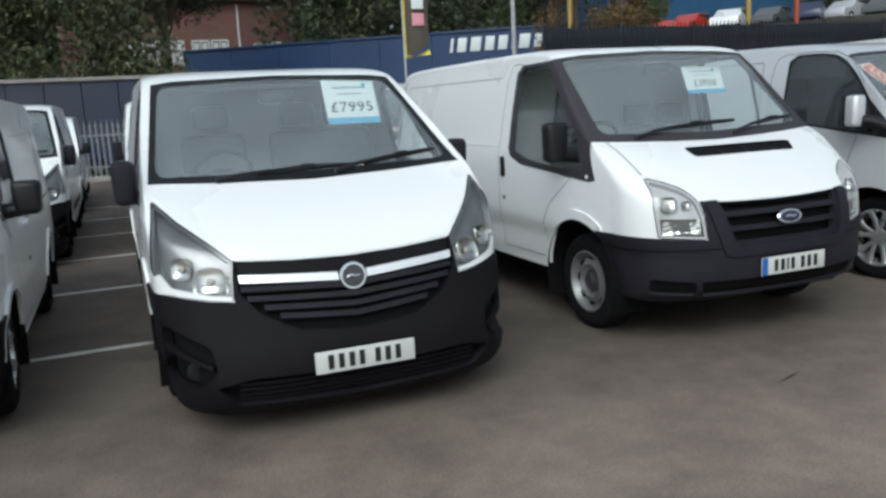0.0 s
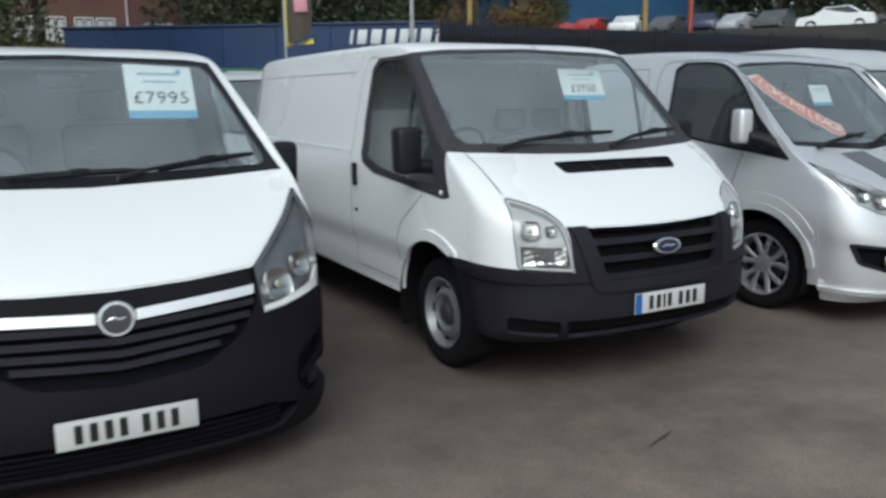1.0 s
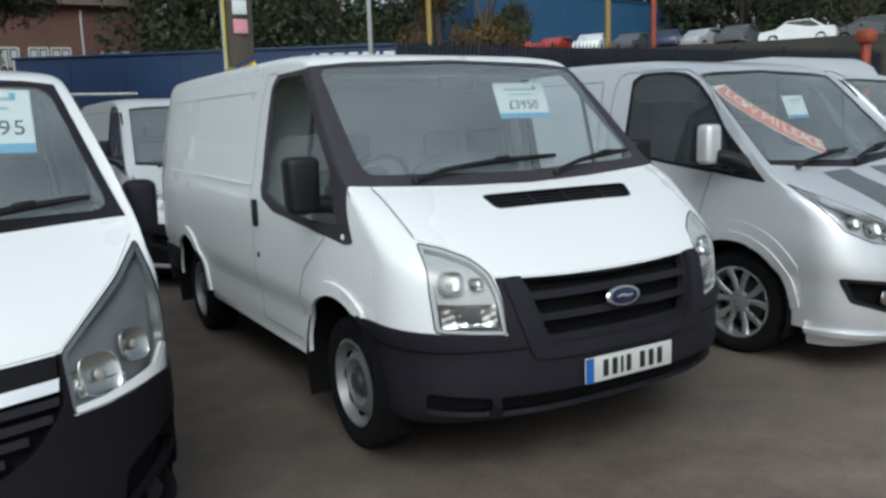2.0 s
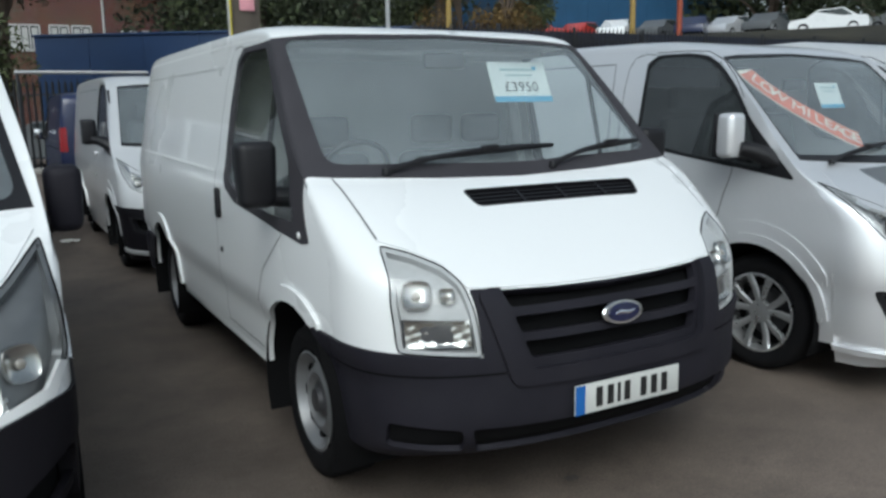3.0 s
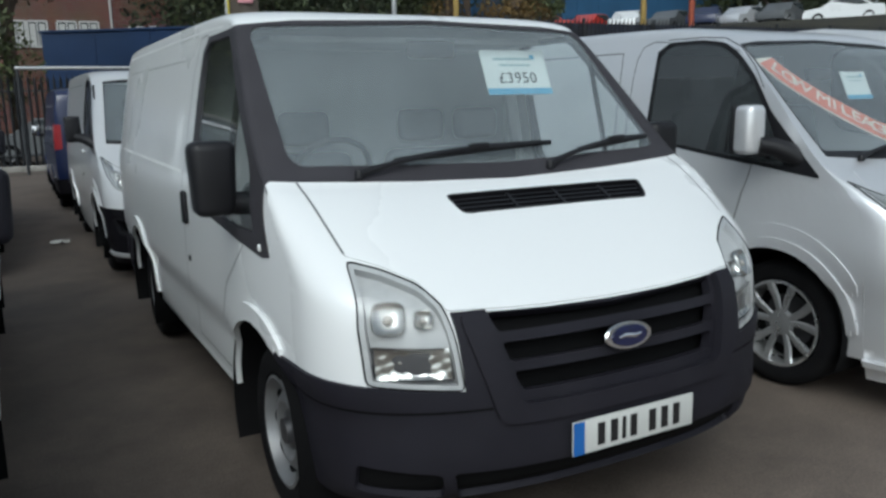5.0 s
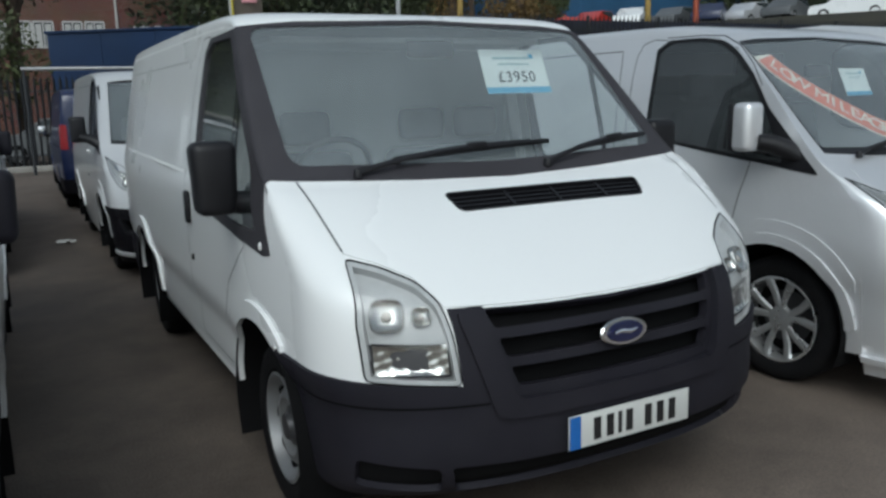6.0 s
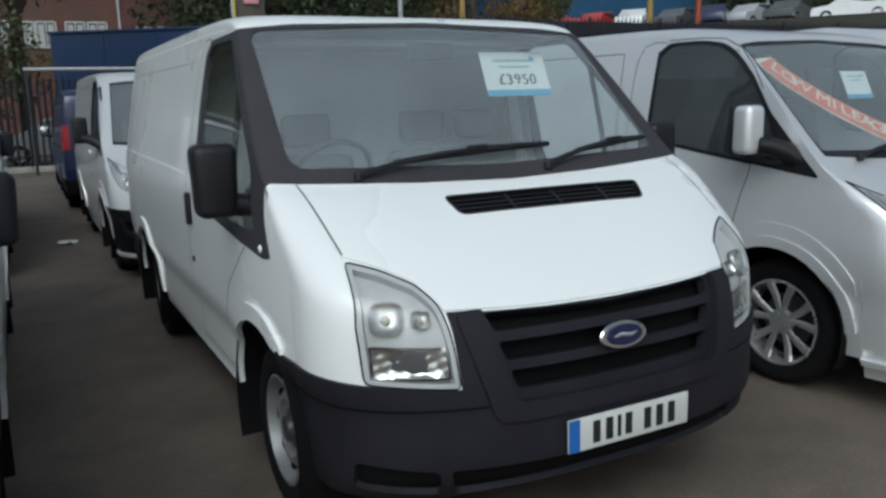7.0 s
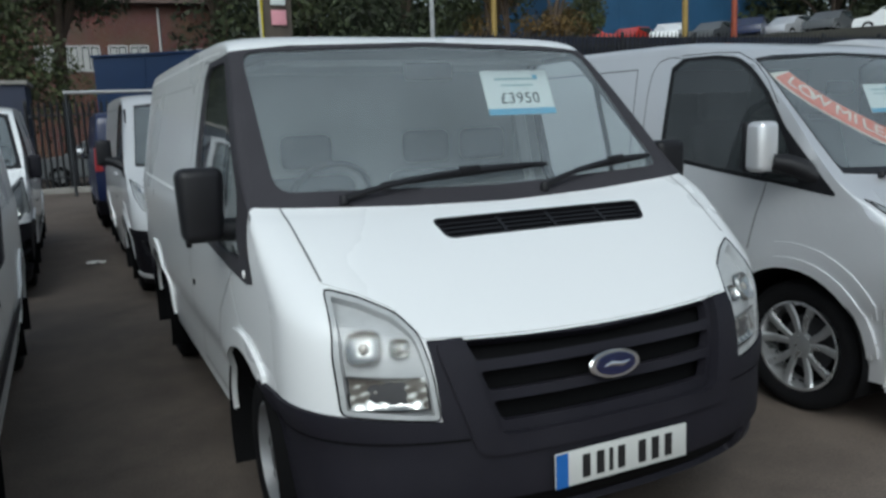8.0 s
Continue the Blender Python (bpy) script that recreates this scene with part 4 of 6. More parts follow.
    for sx in (1, -1):
        line = [(-.827, 1.098), (-.821, 1.098), (-.853, 1.30), (-.859, 1.30)]
        part("bonnet_seam", sh.patch("y", line if sx > 0 else mirrored(line), up, 0.0065), M_STRIPE, v)
    # bumper, grille and lamps
    b = sh.patch("y", bump, nose)
    frame_g = rounded([(-.415, .648), (.415, .648), (.495, .955), (-.495, .955)], 0.04)
    intake = rounded([(-.59, .350), (.59, .350), (.62, .447), (-.62, .447)], 0.02)
    fogl = rounded([(-.86, .372), (-.635, .358), (-.650, .445), (-.86, .462)], 0.02)
    arches = [("x", circle(.94, .36, .425), lambda c: abs(c.x) > .45)]
    sh.without(b, [("y", frame_g, nose), ("y", intake, nose), ("y", fogl, nose), ("y", mirrored(fogl), nose)] + arches)
    bp = part("front_bumper", thicken(b, 0.013, 0.010), M_PLASTIC, v, "scuffed charcoal plastic bumper")
    part("intake_backing", sh.patch("y", rect(-.90, .335, .90, .475), nose, -0.012), M_MATTBLACK, bp)
    for sx in (-1, 1):
        g = rect(sx * .98 if sx < 0 else .50, .640, -.50 if sx < 0 else .98, .648)
        part("bumper_groove", sh.patch("y", g, nose, 0.0145), M_MATTBLACK, bp)
        part("mud_flap", box(sx * .85, 1.39, .33, .20, .012, .20, 0.004), M_MATTBLACK, v)
    # added black slab that stands for the dark shade beneath the bumper
    part("shade_slab", box(0, .80, .30, 1.05, .50, .08, .02), M_MATTBLACK, v)
    gr = new("grille")
    gr.parent = v
    slots = [rounded([(-.452, .868), (.452, .868), (.470, .922), (0, .906), (-.470, .922)], 0.012), rounded([(-.426, .776), (.426, .776), (.447, .836), (-.447, .836)], 0.015), rounded([(-.395, .683), (.395, .683), (.420, .745), (-.420, .745)], 0.015)]
    gp = sh.patch("y", [q for q in frame_g], lambda c: c.y < .5 and c.z < .93)
    sh.without(gp, [("y", s, nose) for s in slots])
    surr = sh.patch("y", rounded([(-.48, .590), (.48, .590), (.578, .926), (0, .911), (-.578, .926)], 0.05), nose)
    sh.without(surr, [("y", frame_g, nose)])
    part("grille_surround", thicken(surr, 0.028, 0.03), M_PLASTIC, gr)
    part("grille_panel", thicken(gp, -0.004, 0.04), M_PLASTIC, gr)
    part("grille_mesh", sh.patch("y", rect(-.52, .655, .52, .93), lambda c: c.y < .5 and c.z < .94, -0.065), M_MATTBLACK, gr)
    oval_badge(v, sh, .803, .098, .046, M_BLUEBADGE)
    for sx in (1, -1):
        side = (lambda p: p) if sx > 0 else mirrored
        dark = rounded([(-.825, .742), (-.602, .732), (-.612, .835), (-.832, .842)], .012, 2)
        extra = [(side(dark), M_LAMPDARK, -0.024)]
        bowls = [(-.768 * sx, .930, .052, 0, 1.0, None), (-.668 * sx, .925, .030, 0, 1.0, None)]
        hl = head_lamp(v, sh, side(lamp), .93, bowls, M_LAMPGREY, extra)
        fluted_reflector(hl, sh, -.820 * sx, -.612 * sx, .742, .836, 5 + sx)
    plate_on(v, surface_y(sh, 0, .51) - 0.022, .511, True, k=.98)
    # side details
    for sgn in (-1, 1):
        part("slider_rail", sh.seam("x", [(2.14, 1.262), (4.45, 1.285)], sgn, 0.014, 0.004), M_WHITEPART, v)
        part("panel_groove", sh.seam("x", [(2.2, 1.80), (4.5, 1.815)], sgn, 0.012), M_LINER, v)
        part("roof_gutter", sh.seam("x", [(1.62, 1.905), (1.95, 1.915), (4.6, 1.923)], sgn, 0.012, 0.003), M_WHITEPART, v)
        part("rear_side_seam", sh.seam("x", [(4.45, .5), (4.45, 1.80)], sgn, 0.008), M_LINER, v)
        part("black_tip_cap", lathe([(.015, 0), (.012, .006), (.001, .007)], 12, Matrix.Translation((sgn * (sh.side_x(.80, 1.08) + .004), .80, 1.082)) @ Euler((0, radians(90) * sgn, 0)).to_matrix().to_4x4()), M_WHITEPART, v)
        part("window_divider", tube([(sgn * (sh.side_x(1.28, 1.14) - 0.02), 1.28, 1.14), (sgn * (sh.side_x(1.30, 1.45) - .02), 1.30, 1.45), (sgn * (sh.side_x(1.32, 1.76) - .02), 1.32, 1.76)], .013, 8), M_BLACK, v)
        door_mirror(v, sgn * .925, 1.04, 1.312, sgn, .165, .272, .12, M_BLACK, M_BLACK)
    wiper(v, sh, (1.302, -.66), (1.337, -.50), (1.374, .27))
    wiper(v, sh, (1.298, .20), (1.339, .39), (1.368, .845))
    for sgn in (-1, 1):
        part("rear_bumper_end", sh.patch("x", rect(4.27, .30, 4.80, .62), lambda c, k=sgn: c.x * k > .55, 0.014, 0.03), M_PLASTIC, v, "charcoal rear bumper end")
    part("rear_bumper", sh.patch("y", rect(-1.1, .30, 1.1, .58), lambda c: c.y > 4.69, 0.03, 0.04), M_PLASTIC, v)
    part("aerial", tube([(.70, 1.55, 1.91), (.70, 1.50, 1.98)], [.008, .004], 6), M_BLACK, v)
    part("interior_mirror", box(0, 1.36, 1.80, .24, .04, .08, .02), M_BLACK, v)
    part("roof_lining", box(0, 1.75, 1.85, 1.40, .50, .03, .01), M_LINER, v)
    part("inner_pillar", tube([(.89, 1.98, 1.2), (.80, 2.0, 1.82)], .04, 8), M_LINER, v)
    cabin(v, sh, .92, 1.27, 1.50, -.42, .96, floor=.35, y_bulk=2.14)
    return v, sh


# white panel van with a full dark bumper, chrome bar and round badge
def build_van_vivaro(m):
    v = thing("panel_van", "white panel van with dark plastic bumper and chrome grille bar", "van", "parked vans", m=m)
    rows = [(.06, .11, .448, .22, 3.4), (-.06, .17, .448, .26, 3.5), (-.10, .28, .448, .36, 3.4), (-.095, .42, .448, .47, 3.1), (-.04, .57, .448, .65, 2.7), (.03, .76, .45, .85, 2.6), (.08, .88, .46, .98, 2.6),
            (.17, .97, .48, 1.10, 2.7), (.40, 1.10, .56, 1.18, 2.9), (.72, 1.235, .68, 1.27, 3.0), (.82, 1.285, .80, 1.32, 3.0), (1.30, 1.60, 1.26, 1.58, 3.2), (1.68, 1.85, 1.64, 1.79, 3.5),
            (1.85, 1.905, 1.82, 1.84, 4.5), (2.3, 1.945, 2.3, 1.865, 5), (4.6, 1.955, 4.6, 1.875, 5), (4.86, 1.92, 4.80, 1.85, 5), (4.93, 1.80, 4.84, 1.78, 5), (4.97, 1.1, 4.86, 1.1, 5), (5.0, .5, 4.86, .5, 5), (4.97, .3, 4.86, .3, 5)]
    sh = Shell(rows, 1.93, 0.36, 1.10, 0.13, (1.1, 0.05), crease=((0.60, 0.014, 0.014), (1.12, -0.010, 0.008)), xs=1.01)
    nose = lambda c: c.y < 0.95
    bump = [(-1.2, .000), (1.2, .000), (1.2, .745), (.96, .740), (.89, .742), (.70, .707), (.590, .697), (.575, .891), (.3, .872), (0, .863), (-.3, .872), (-.575, .891), (-.590, .697), (-.70, .707), (-.89, .742), (-.96, .740), (-1.2, .745)]
    lamp = rounded([(-.905, 1.188), (-.80, 1.082), (-.67, .978), (-.574, .891), (-.589, .700), (-.70, .710), (-.89, .745), (-.945, .857), (-.935, 1.003)], 0.02, 2)
    glass = rounded([(-.865, 1.285), (0, 1.262), (.865, 1.285), (.755, 1.815), (0, 1.848), (-.755, 1.815)], 0.07)
    surround = [(-.905, 1.262), (-.5, 1.237), (0, 1.222), (.5, 1.237), (.905, 1.262), (.79, 1.828), (.66, 1.847), (0, 1.866), (-.66, 1.847), (-.79, 1.828)]
    cuts = [("y", bump, nose), ("y", lamp, nose), ("y", mirrored(lamp), nose)] + windscreen(v, sh, glass, surround, 1.9, True)
    win = rounded([(1.10, 1.20), (1.5, 1.22), (1.96, 1.26), (2.0, 1.70), (1.9, 1.76), (1.72, 1.76)], 0.05)
    frame_poly = rounded([(.84, 1.13), (1.5, 1.175), (2.0, 1.215), (2.05, 1.73), (1.93, 1.80), (1.70, 1.80)], 0.05)
    door = [(1.42, .40), (1.36, .80), (1.05, 1.05), (.95, 1.137), (1.5, 1.175), (2.0, 1.215), (2.05, 1.73), (1.93, 1.80), (2.08, 1.83), (2.15, 1.7), (2.16, .40)]
    finish_sides(v, sh, M_WHITE, cuts, win, frame_poly, door, .93, 4.028, .34, .42, .36, M_SIDEGLASS, "cover", 0.05, (2.02, 1.08), lip_mat="clip")
    windscreen(v, sh, glass, surround, 1.9)
    up = lambda c: c.z > 0.84 and c.y < 1.0
    bon = [(-.893, 1.200), (-.80, 1.091), (-.67, .987), (-.574, .900), (-.3, .879), (0, .870), (.3, .879), (.574, .900), (.67, .987), (.80, 1.091), (.893, 1.200), (.890, 1.228), (.885, 1.255), (.5, 1.229), (0, 1.212), (-.5, 1.229), (-.885, 1.255), (-.890, 1.228)]
    part("bonnet", thicken(sh.patch("y", bon, up), 0.005, 0.012), M_WHITE, v)
    grille = rounded([(-.57, .902), (0, .902), (.57, .902), (.565, .735), (.47, .625), (.30, .535), (0, .510), (-.30, .535), (-.47, .625), (-.565, .735)], 0.03)
    intake = rounded([(-.62, .207), (0, .180), (.62, .207), (.72, .300), (.55, .337), (0, .323), (-.55, .337), (-.72, .300)], 0.03)
    fog = rounded([(-.92, .60), (-.72, .49), (-.70, .38), (-.79, .29), (-.92, .31)], 0.025)
    b = sh.patch("y", bump, nose)
    sh.without(b, [("y", grille, nose), ("y", intake, nose), ("y", fog, nose), ("y", mirrored(fog), nose), ("x", circle(.93, .36, .42), lambda c: abs(c.x) > .45)])
    bp = part("front_bumper", thicken(b, 0.012, 0.04), M_PLASTIC_DK, v, "dark textured plastic bumper")
    part("intake_backing", sh.patch("y", rect(-.76, .16, .76, .355), nose, -0.05), M_MATTBLACK, bp)
    for z in (.215, .243, .271, .299):
        part("intake_slat", sh.patch("y", [(-.62, z), (0, z - .014), (.62, z), (.62, z + .013), (0, z - .001), (-.62, z + .013)], nose, -0.010, 0.025), M_PLASTIC_DK, bp)
    for sx in (1, -1):
        part("fog_recess", sh.patch("y", fog if sx > 0 else mirrored(fog), nose, -0.045), M_MATTBLACK, bp)
        fl = lathe([(.052, 0), (.048, .012), (.03, .016), (.001, .012)], 20, Matrix.Translation((-sx * .80, surface_y(sh, .80, .375) + .07, .37)) @ Euler((radians(90), 0, 0)).to_matrix().to_4x4())
        part("fog_lamp", fl, M_BLACK, bp)
        fin = [(-.94, .475), (-.73, .385), (-.725, .405), (-.94, .505)]
        part("fog_fin", sh.patch("y", fin if sx > 0 else mirrored(fin), nose, 0.0, 0.03), M_PLASTIC_DK, bp)
    # black slab added under the nose to deepen the shade there
    part("shade_slab", box(0, .80, .20, 1.05, .50, .08, .02), M_MATTBLACK, v)
    gr = new("grille")
    gr.parent = v
    part("grille_backing", sh.patch("y", grille, lambda c: c.y < .5 and c.z < .88, -0.04), M_MATTBLACK, gr)
    part("grille_top_panel", sh.patch("y", [(-.56, .822), (0, .792), (.56, .822), (.565, .892), (0, .862), (-.565, .892)], lambda c: c.y < .5, -0.006, 0.03), M_PLASTIC_DK, gr)
    for k, (z, w) in enumerate(((.712, .555), (.665, .53), (.618, .455), (.571, .385))):
        part("grille_slat", sh.patch("y", [(-w, z + .030), (0, z), (w, z + .030), (w, z + .056), (0, z + .026), (-w, z + .056)], lambda c: c.y < .5, 0.004, 0.04), M_PLASTIC, gr)
    for sx in (1, -1):
        bar = [(.075, .748), (.555, .783), (.56, .821), (.075, .788)]
        part("chrome_bar", sh.patch("y", bar if sx > 0 else mirrored(bar), lambda c: c.y < .5, 0.014, 0.03), M_SATIN, gr, "bright chrome bar")
    oval_badge(v, sh, .765, .072, .072, M_LAMPDARK, .80)
    for sx in (1, -1):
        bowls = [(-.695 * sx, .806, .070, 0, 1.0, None), (-.82 * sx, .868, .056, 0, 1.0, None), (-.605 * sx, .80, .032, .014, 1.0, None)]
        strip_ = [(-.600, .703), (-.70, .713), (-.89, .748), (-.935, .824), (-.915, .840), (-.87, .779), (-.70, .737), (-.600, .725)]
        hl = head_lamp(v, sh, lamp if sx > 0 else mirrored(lamp), .95, bowls, M_LAMPSMOKE, [(strip_ if sx > 0 else mirrored(strip_), M_WHITEPART, 0.0045)])
        fluted_reflector(hl, sh, -.775 * sx, -.615 * sx, .748, .792, 15 + sx)
    plate_on(v, surface_y(sh, 0, .375) - 0.022, .372, False)
    for sgn in (-1, 1):
        door_mirror(v, sgn * .895, 1.02, 1.26, sgn, .13, .25, .14, M_PLASTIC, M_BLACK)
        part("slider_rail", sh.seam("x", [(2.3, 1.17), (4.7, 1.19)], sgn, 0.014, 0.003), M_LINER, v)
        part("panel_groove", sh.seam("x", [(2.3, 1.77), (4.6, 1.79)], sgn, 0.010), M_LINER, v)
        part("rub_strip", sh.seam("x", [(1.40, .56), (3.56, .56)], sgn, 0.10, 0.012), M_PLASTIC, v)
    wiper(v, sh, (1.240, -.58), (1.250, -.34), (1.266, .28))
    wiper(v, sh, (1.240, .14), (1.262, .34), (1.312, .86))
    part("interior_mirror", box(0, 1.66, 1.72, .24, .04, .08, .02), M_BLACK, v)
    part("roof_lining", box(0, 2.0, 1.80, 1.40, .5, .03, .01), M_LINER, v)
    cabin(v, sh, .98, 1.24, 1.66, -.40, .86, y_bulk=2.34)
    return v, sh


# low-nosed van with swept lamps
def build_van_custom(m, paint, label, stripes=False, privacy=True, alloy=True):
    v = thing("panel_van", label, "van", "parked vans", m=m)
    rows = [(.12, .17, .465, .17, 2.6), (.02, .23, .465, .24, 2.6), (-.02, .35, .465, .40, 2.5), (-.02, .55, .466, .60, 2.5), (.02, .72, .47, .78, 2.4), (.07, .86, .485, .92, 2.4), (.14, .95, .52, 1.02, 2.4),
            (.35, 1.05, .60, 1.11, 2.6), (.65, 1.165, .70, 1.19, 2.8), (.78, 1.25, .80, 1.285, 3.0), (1.15, 1.605, 1.06, 1.605, 3.2), (1.40, 1.875, 1.30, 1.83, 3.6), (1.58, 1.95, 1.54, 1.88, 4.5), (2.0, 1.995, 2.0, 1.915, 5),
            (4.5, 2.01, 4.5, 1.93, 5), (4.80, 1.975, 4.75, 1.895, 5), (4.90, 1.82, 4.80, 1.79, 5), (4.95, 1.0, 4.83, 1.0, 5), (4.97, .5, 4.83, .5, 5), (4.95, .3, 4.83, .3, 5)]
    sh = Shell(rows, 1.96, 0.27, 1.12, 0.10, (1.1, 0.07), crease=((0.62, 0.022, 0.02), (1.08, -0.014, 0.010), (0.86, -0.008, 0.03)))
    nose = lambda c: c.y < 0.95
    lamp = rounded([(-.945, 1.150), (-.90, 1.105), (-.76, 1.005), (-.62, .920), (-.56, .84), (-.60, .775), (-.76, .80), (-.88, .87), (-.932, .99)], 0.02, 2)
    fog = rounded([(-.925, .605), (-.60, .565), (-.58, .40), (-.70, .39), (-.88, .455)], 0.025)
    grille = rounded([(-.47, .80), (0, .82), (.47, .80), (.50, .46), (.38, .34), (-.38, .34), (-.50, .46)], 0.03)
    glass = rounded([(-.853, 1.275), (0, 1.235), (.853, 1.275), (.772, 1.838), (0, 1.873), (-.772, 1.838)], 0.03)
    surround = [(-.865, 1.25), (-.5, 1.22), (0, 1.19), (.5, 1.22), (.865, 1.25), (.78, 1.845), (.6, 1.865), (0, 1.885), (-.6, 1.865), (-.78, 1.845)]
    cuts = [("y", fog, nose), ("y", mirrored(fog), nose), ("y", grille, lambda c: c.y < .5), ("y", lamp, nose), ("y", mirrored(lamp), nose)] + windscreen(v, sh, glass, surround, 1.6, True)
    win = rounded([(.92, 1.195), (1.45, 1.262), (1.795, 1.312), (1.878, 1.41), (1.857, 1.815), (1.775, 1.865), (1.55, 1.862), (1.405, 1.838), (1.30, 1.775), (1.20, 1.68), (1.06, 1.47)], 0.035)
    frame_poly = rounded([(.72, 1.145), (1.0, 1.185), (1.45, 1.245), (1.80, 1.295), (1.895, 1.40), (1.87, 1.83), (1.78, 1.88), (1.54, 1.877), (1.39, 1.852), (1.285, 1.79), (1.185, 1.69), (1.04, 1.48)], 0.03)
    door = [(1.34, .33), (1.26, .62), (1.20, .92), (1.12, 1.20), (1.45, 1.245), (1.80, 1.295), (1.895, 1.40), (1.87, 1.83), (1.78, 1.88), (1.90, 1.893), (1.985, 1.87), (2.03, 1.80), (2.05, 1.68), (2.08, 1.0), (2.05, .33)]
    finish_sides(v, sh, paint, cuts, win, frame_poly, door, .96, 3.893, .345, .415, .36, M_PRIVACY if privacy else M_SIDEGLASS, "alloy" if alloy else "cover", 0.055, (1.95, 1.14), track=0.035)
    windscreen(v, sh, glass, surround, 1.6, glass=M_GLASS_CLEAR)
    up = lambda c: c.z > 0.93 and c.y < 1.0
    bon = [(-.86, .36), (-.74, .25), (-.58, .18), (0, .14), (.58, .18), (.74, .25), (.86, .36), (.87, .55), (.80, .66), (.4, .675), (0, .68), (-.4, .675), (-.80, .66), (-.87, .55)]
    part("bonnet", thicken(sh.patch("z", bon, up), 0.004, 0.012), paint, v)
    if stripes:
        for sx in (1, -1):
            st = [(-.50, .20), (-.14, .15), (-.14, .67), (-.46, .66)]
            part("bonnet_stripe", sh.patch("z", st if sx > 0 else mirrored(st), up, 0.0065), M_STRIPE, v, "dark grey stripe")
    part("grille_backing", sh.patch("y", grille, lambda c: c.y < .5, -0.05), M_MATTBLACK, v)
    for z in (.45, .54, .63, .72):
        part("grille_bar", sh.patch("y", rect(-.475, z, .475, z + .028), lambda c: c.y < .5, 0.002, 0.03), M_BLACK if stripes else M_CHROME, v)
    part("grille_frame", bezel(sh, "y", grille, lambda c: c.y < .5, .016, .008, .03), M_CHROME if not stripes else M_BLACK, v)
    oval_badge(v, sh, .875, .085, .036, M_BLUEBADGE)
    for sx in (1, -1):
        f2 = fog if sx > 0 else mirrored(fog)
        part("fog_recess", sh.patch("y", f2, nose, -0.05), M_MATTBLACK, v)
        part("fog_surround", bezel(sh, "y", f2, nose, .022, .003, .05), M_BLACK, v)
        fl = lathe([(.05, 0), (.046, .012), (.03, .016), (.001, .012)], 20, Matrix.Translation((-sx * .70, surface_y(sh, .70, .48) + .02, .48)) @ Euler((radians(90), 0, 0)).to_matrix().to_4x4())
        part("fog_lamp", fl, M_REFLECTOR, v)
        bowls = [(-.72 * sx, .885, .052, .045, 1.0, None), (-.82 * sx, .925, .042, .075, 1.0, None), (-.64 * sx, .845, .034, .03, 1.0, None)]
        brow = [(-.925, 1.115), (-.88, 1.07), (-.74, .975), (-.62, .905), (-.62, .89), (-.75, .945), (-.87, 1.02)]
        hl = head_lamp(v, sh, lamp if sx > 0 else mirrored(lamp), .95, bowls, M_LAMPMID, [(brow if sx > 0 else mirrored(brow), M_CHROME, -0.012)])
        fluted_reflector(hl, sh, -.86 * sx, -.66 * sx, .955, 1.0, 25 + sx)
        lipp = [(-1.0, .285), (-.5, .25), (-.5, .222), (-1.0, .255)]
        part("splitter", sh.patch("y", lipp if sx > 0 else mirrored(lipp), lambda c: c.y < .47, 0.03, 0.03), paint, v)
        part("skirt_crease", sh.seam("x", [(.50, .47), (.56, .36)], -sx, 0.012, 0.003), M_LINER, v)
    for sgn in (-1, 1):
        fl_ok = lambda c, s=sgn: sh.hugs(c, s, .02) and c.z > .60 and c.y > .50
        fl = sh.patch("x", circle(.96, .36, .545), fl_ok)
        sh.without(fl, [("x", circle(.96, .36, .468), fl_ok)])
        part("arch_flare", thicken(fl, 0.006, 0.010), paint, v)
    part("splitter", sh.patch("y", rect(-.5, .222, .5, .25), nose, 0.03, 0.03), paint, v)
    plate_on(v, surface_y(sh, 0, .40) - 0.02, .395, True)
    if not stripes:
        lowb = sh.patch("y", [(-1.2, .16), (1.2, .16), (1.2, .70), (.56, .66), (.52, .40), (-.52, .40), (-.56, .66), (-1.2, .70)], nose)
        sh.without(lowb, [("x", circle(.96, .36, .415), lambda c: abs(c.x) > .4), ("y", fog, nose), ("y", mirrored(fog), nose)])
        part("lower_bumper", thicken(lowb, 0.008, 0.02), M_PLASTIC_DK, v, "black lower bumper")
    for sgn in (-1, 1):
        door_mirror(v, sgn * .985, 1.03, 1.39, sgn, .135, .25, .11, paint if stripes else M_BLACK, M_BLACK, 1)
        part("mirror_rim", box(sgn * 1.122, 1.092, 1.39, .142, .03, .245, .012, seg=3), M_BLACK, v)
        part("mirror_foot", tube([(sgn * 1.10, 1.0, 1.315), (sgn * 1.03, .96, 1.30), (sgn * .965, .90, 1.265), (sgn * .935, .84, 1.225)], [.052, .062, .068, .04], 12, .8), M_BLACK, v)
        part("pillar_seam", sh.seam("x", [(1.10, 1.60), (1.17, 1.715), (1.27, 1.82), (1.385, 1.878), (1.54, 1.892), (1.80, 1.895)], sgn, 0.006), M_STRIPE, v)
        part("side_seam", sh.seam("x", [(2.16, .35), (2.16, 1.84), (4.2, 1.85)], sgn, 0.007), M_STRIPE, v)
        part("window_bar", tube([(sgn * (sh.side_x(1.30, 1.26) - .008), 1.30, 1.26), (sgn * (sh.side_x(1.30, 1.80) - .008), 1.30, 1.76)], .010, 8), M_BLACK, v)
    wiper(v, sh, (1.215, -.66), (1.235, -.5), (1.29, .10))
    wiper(v, sh, (1.215, .06), (1.245, .2), (1.31, .74))
    part("roof_aerial", tube([(.0, 1.75, 1.88), (.0, 1.80, 1.96)], [.008, .004], 6), M_BLACK, v)
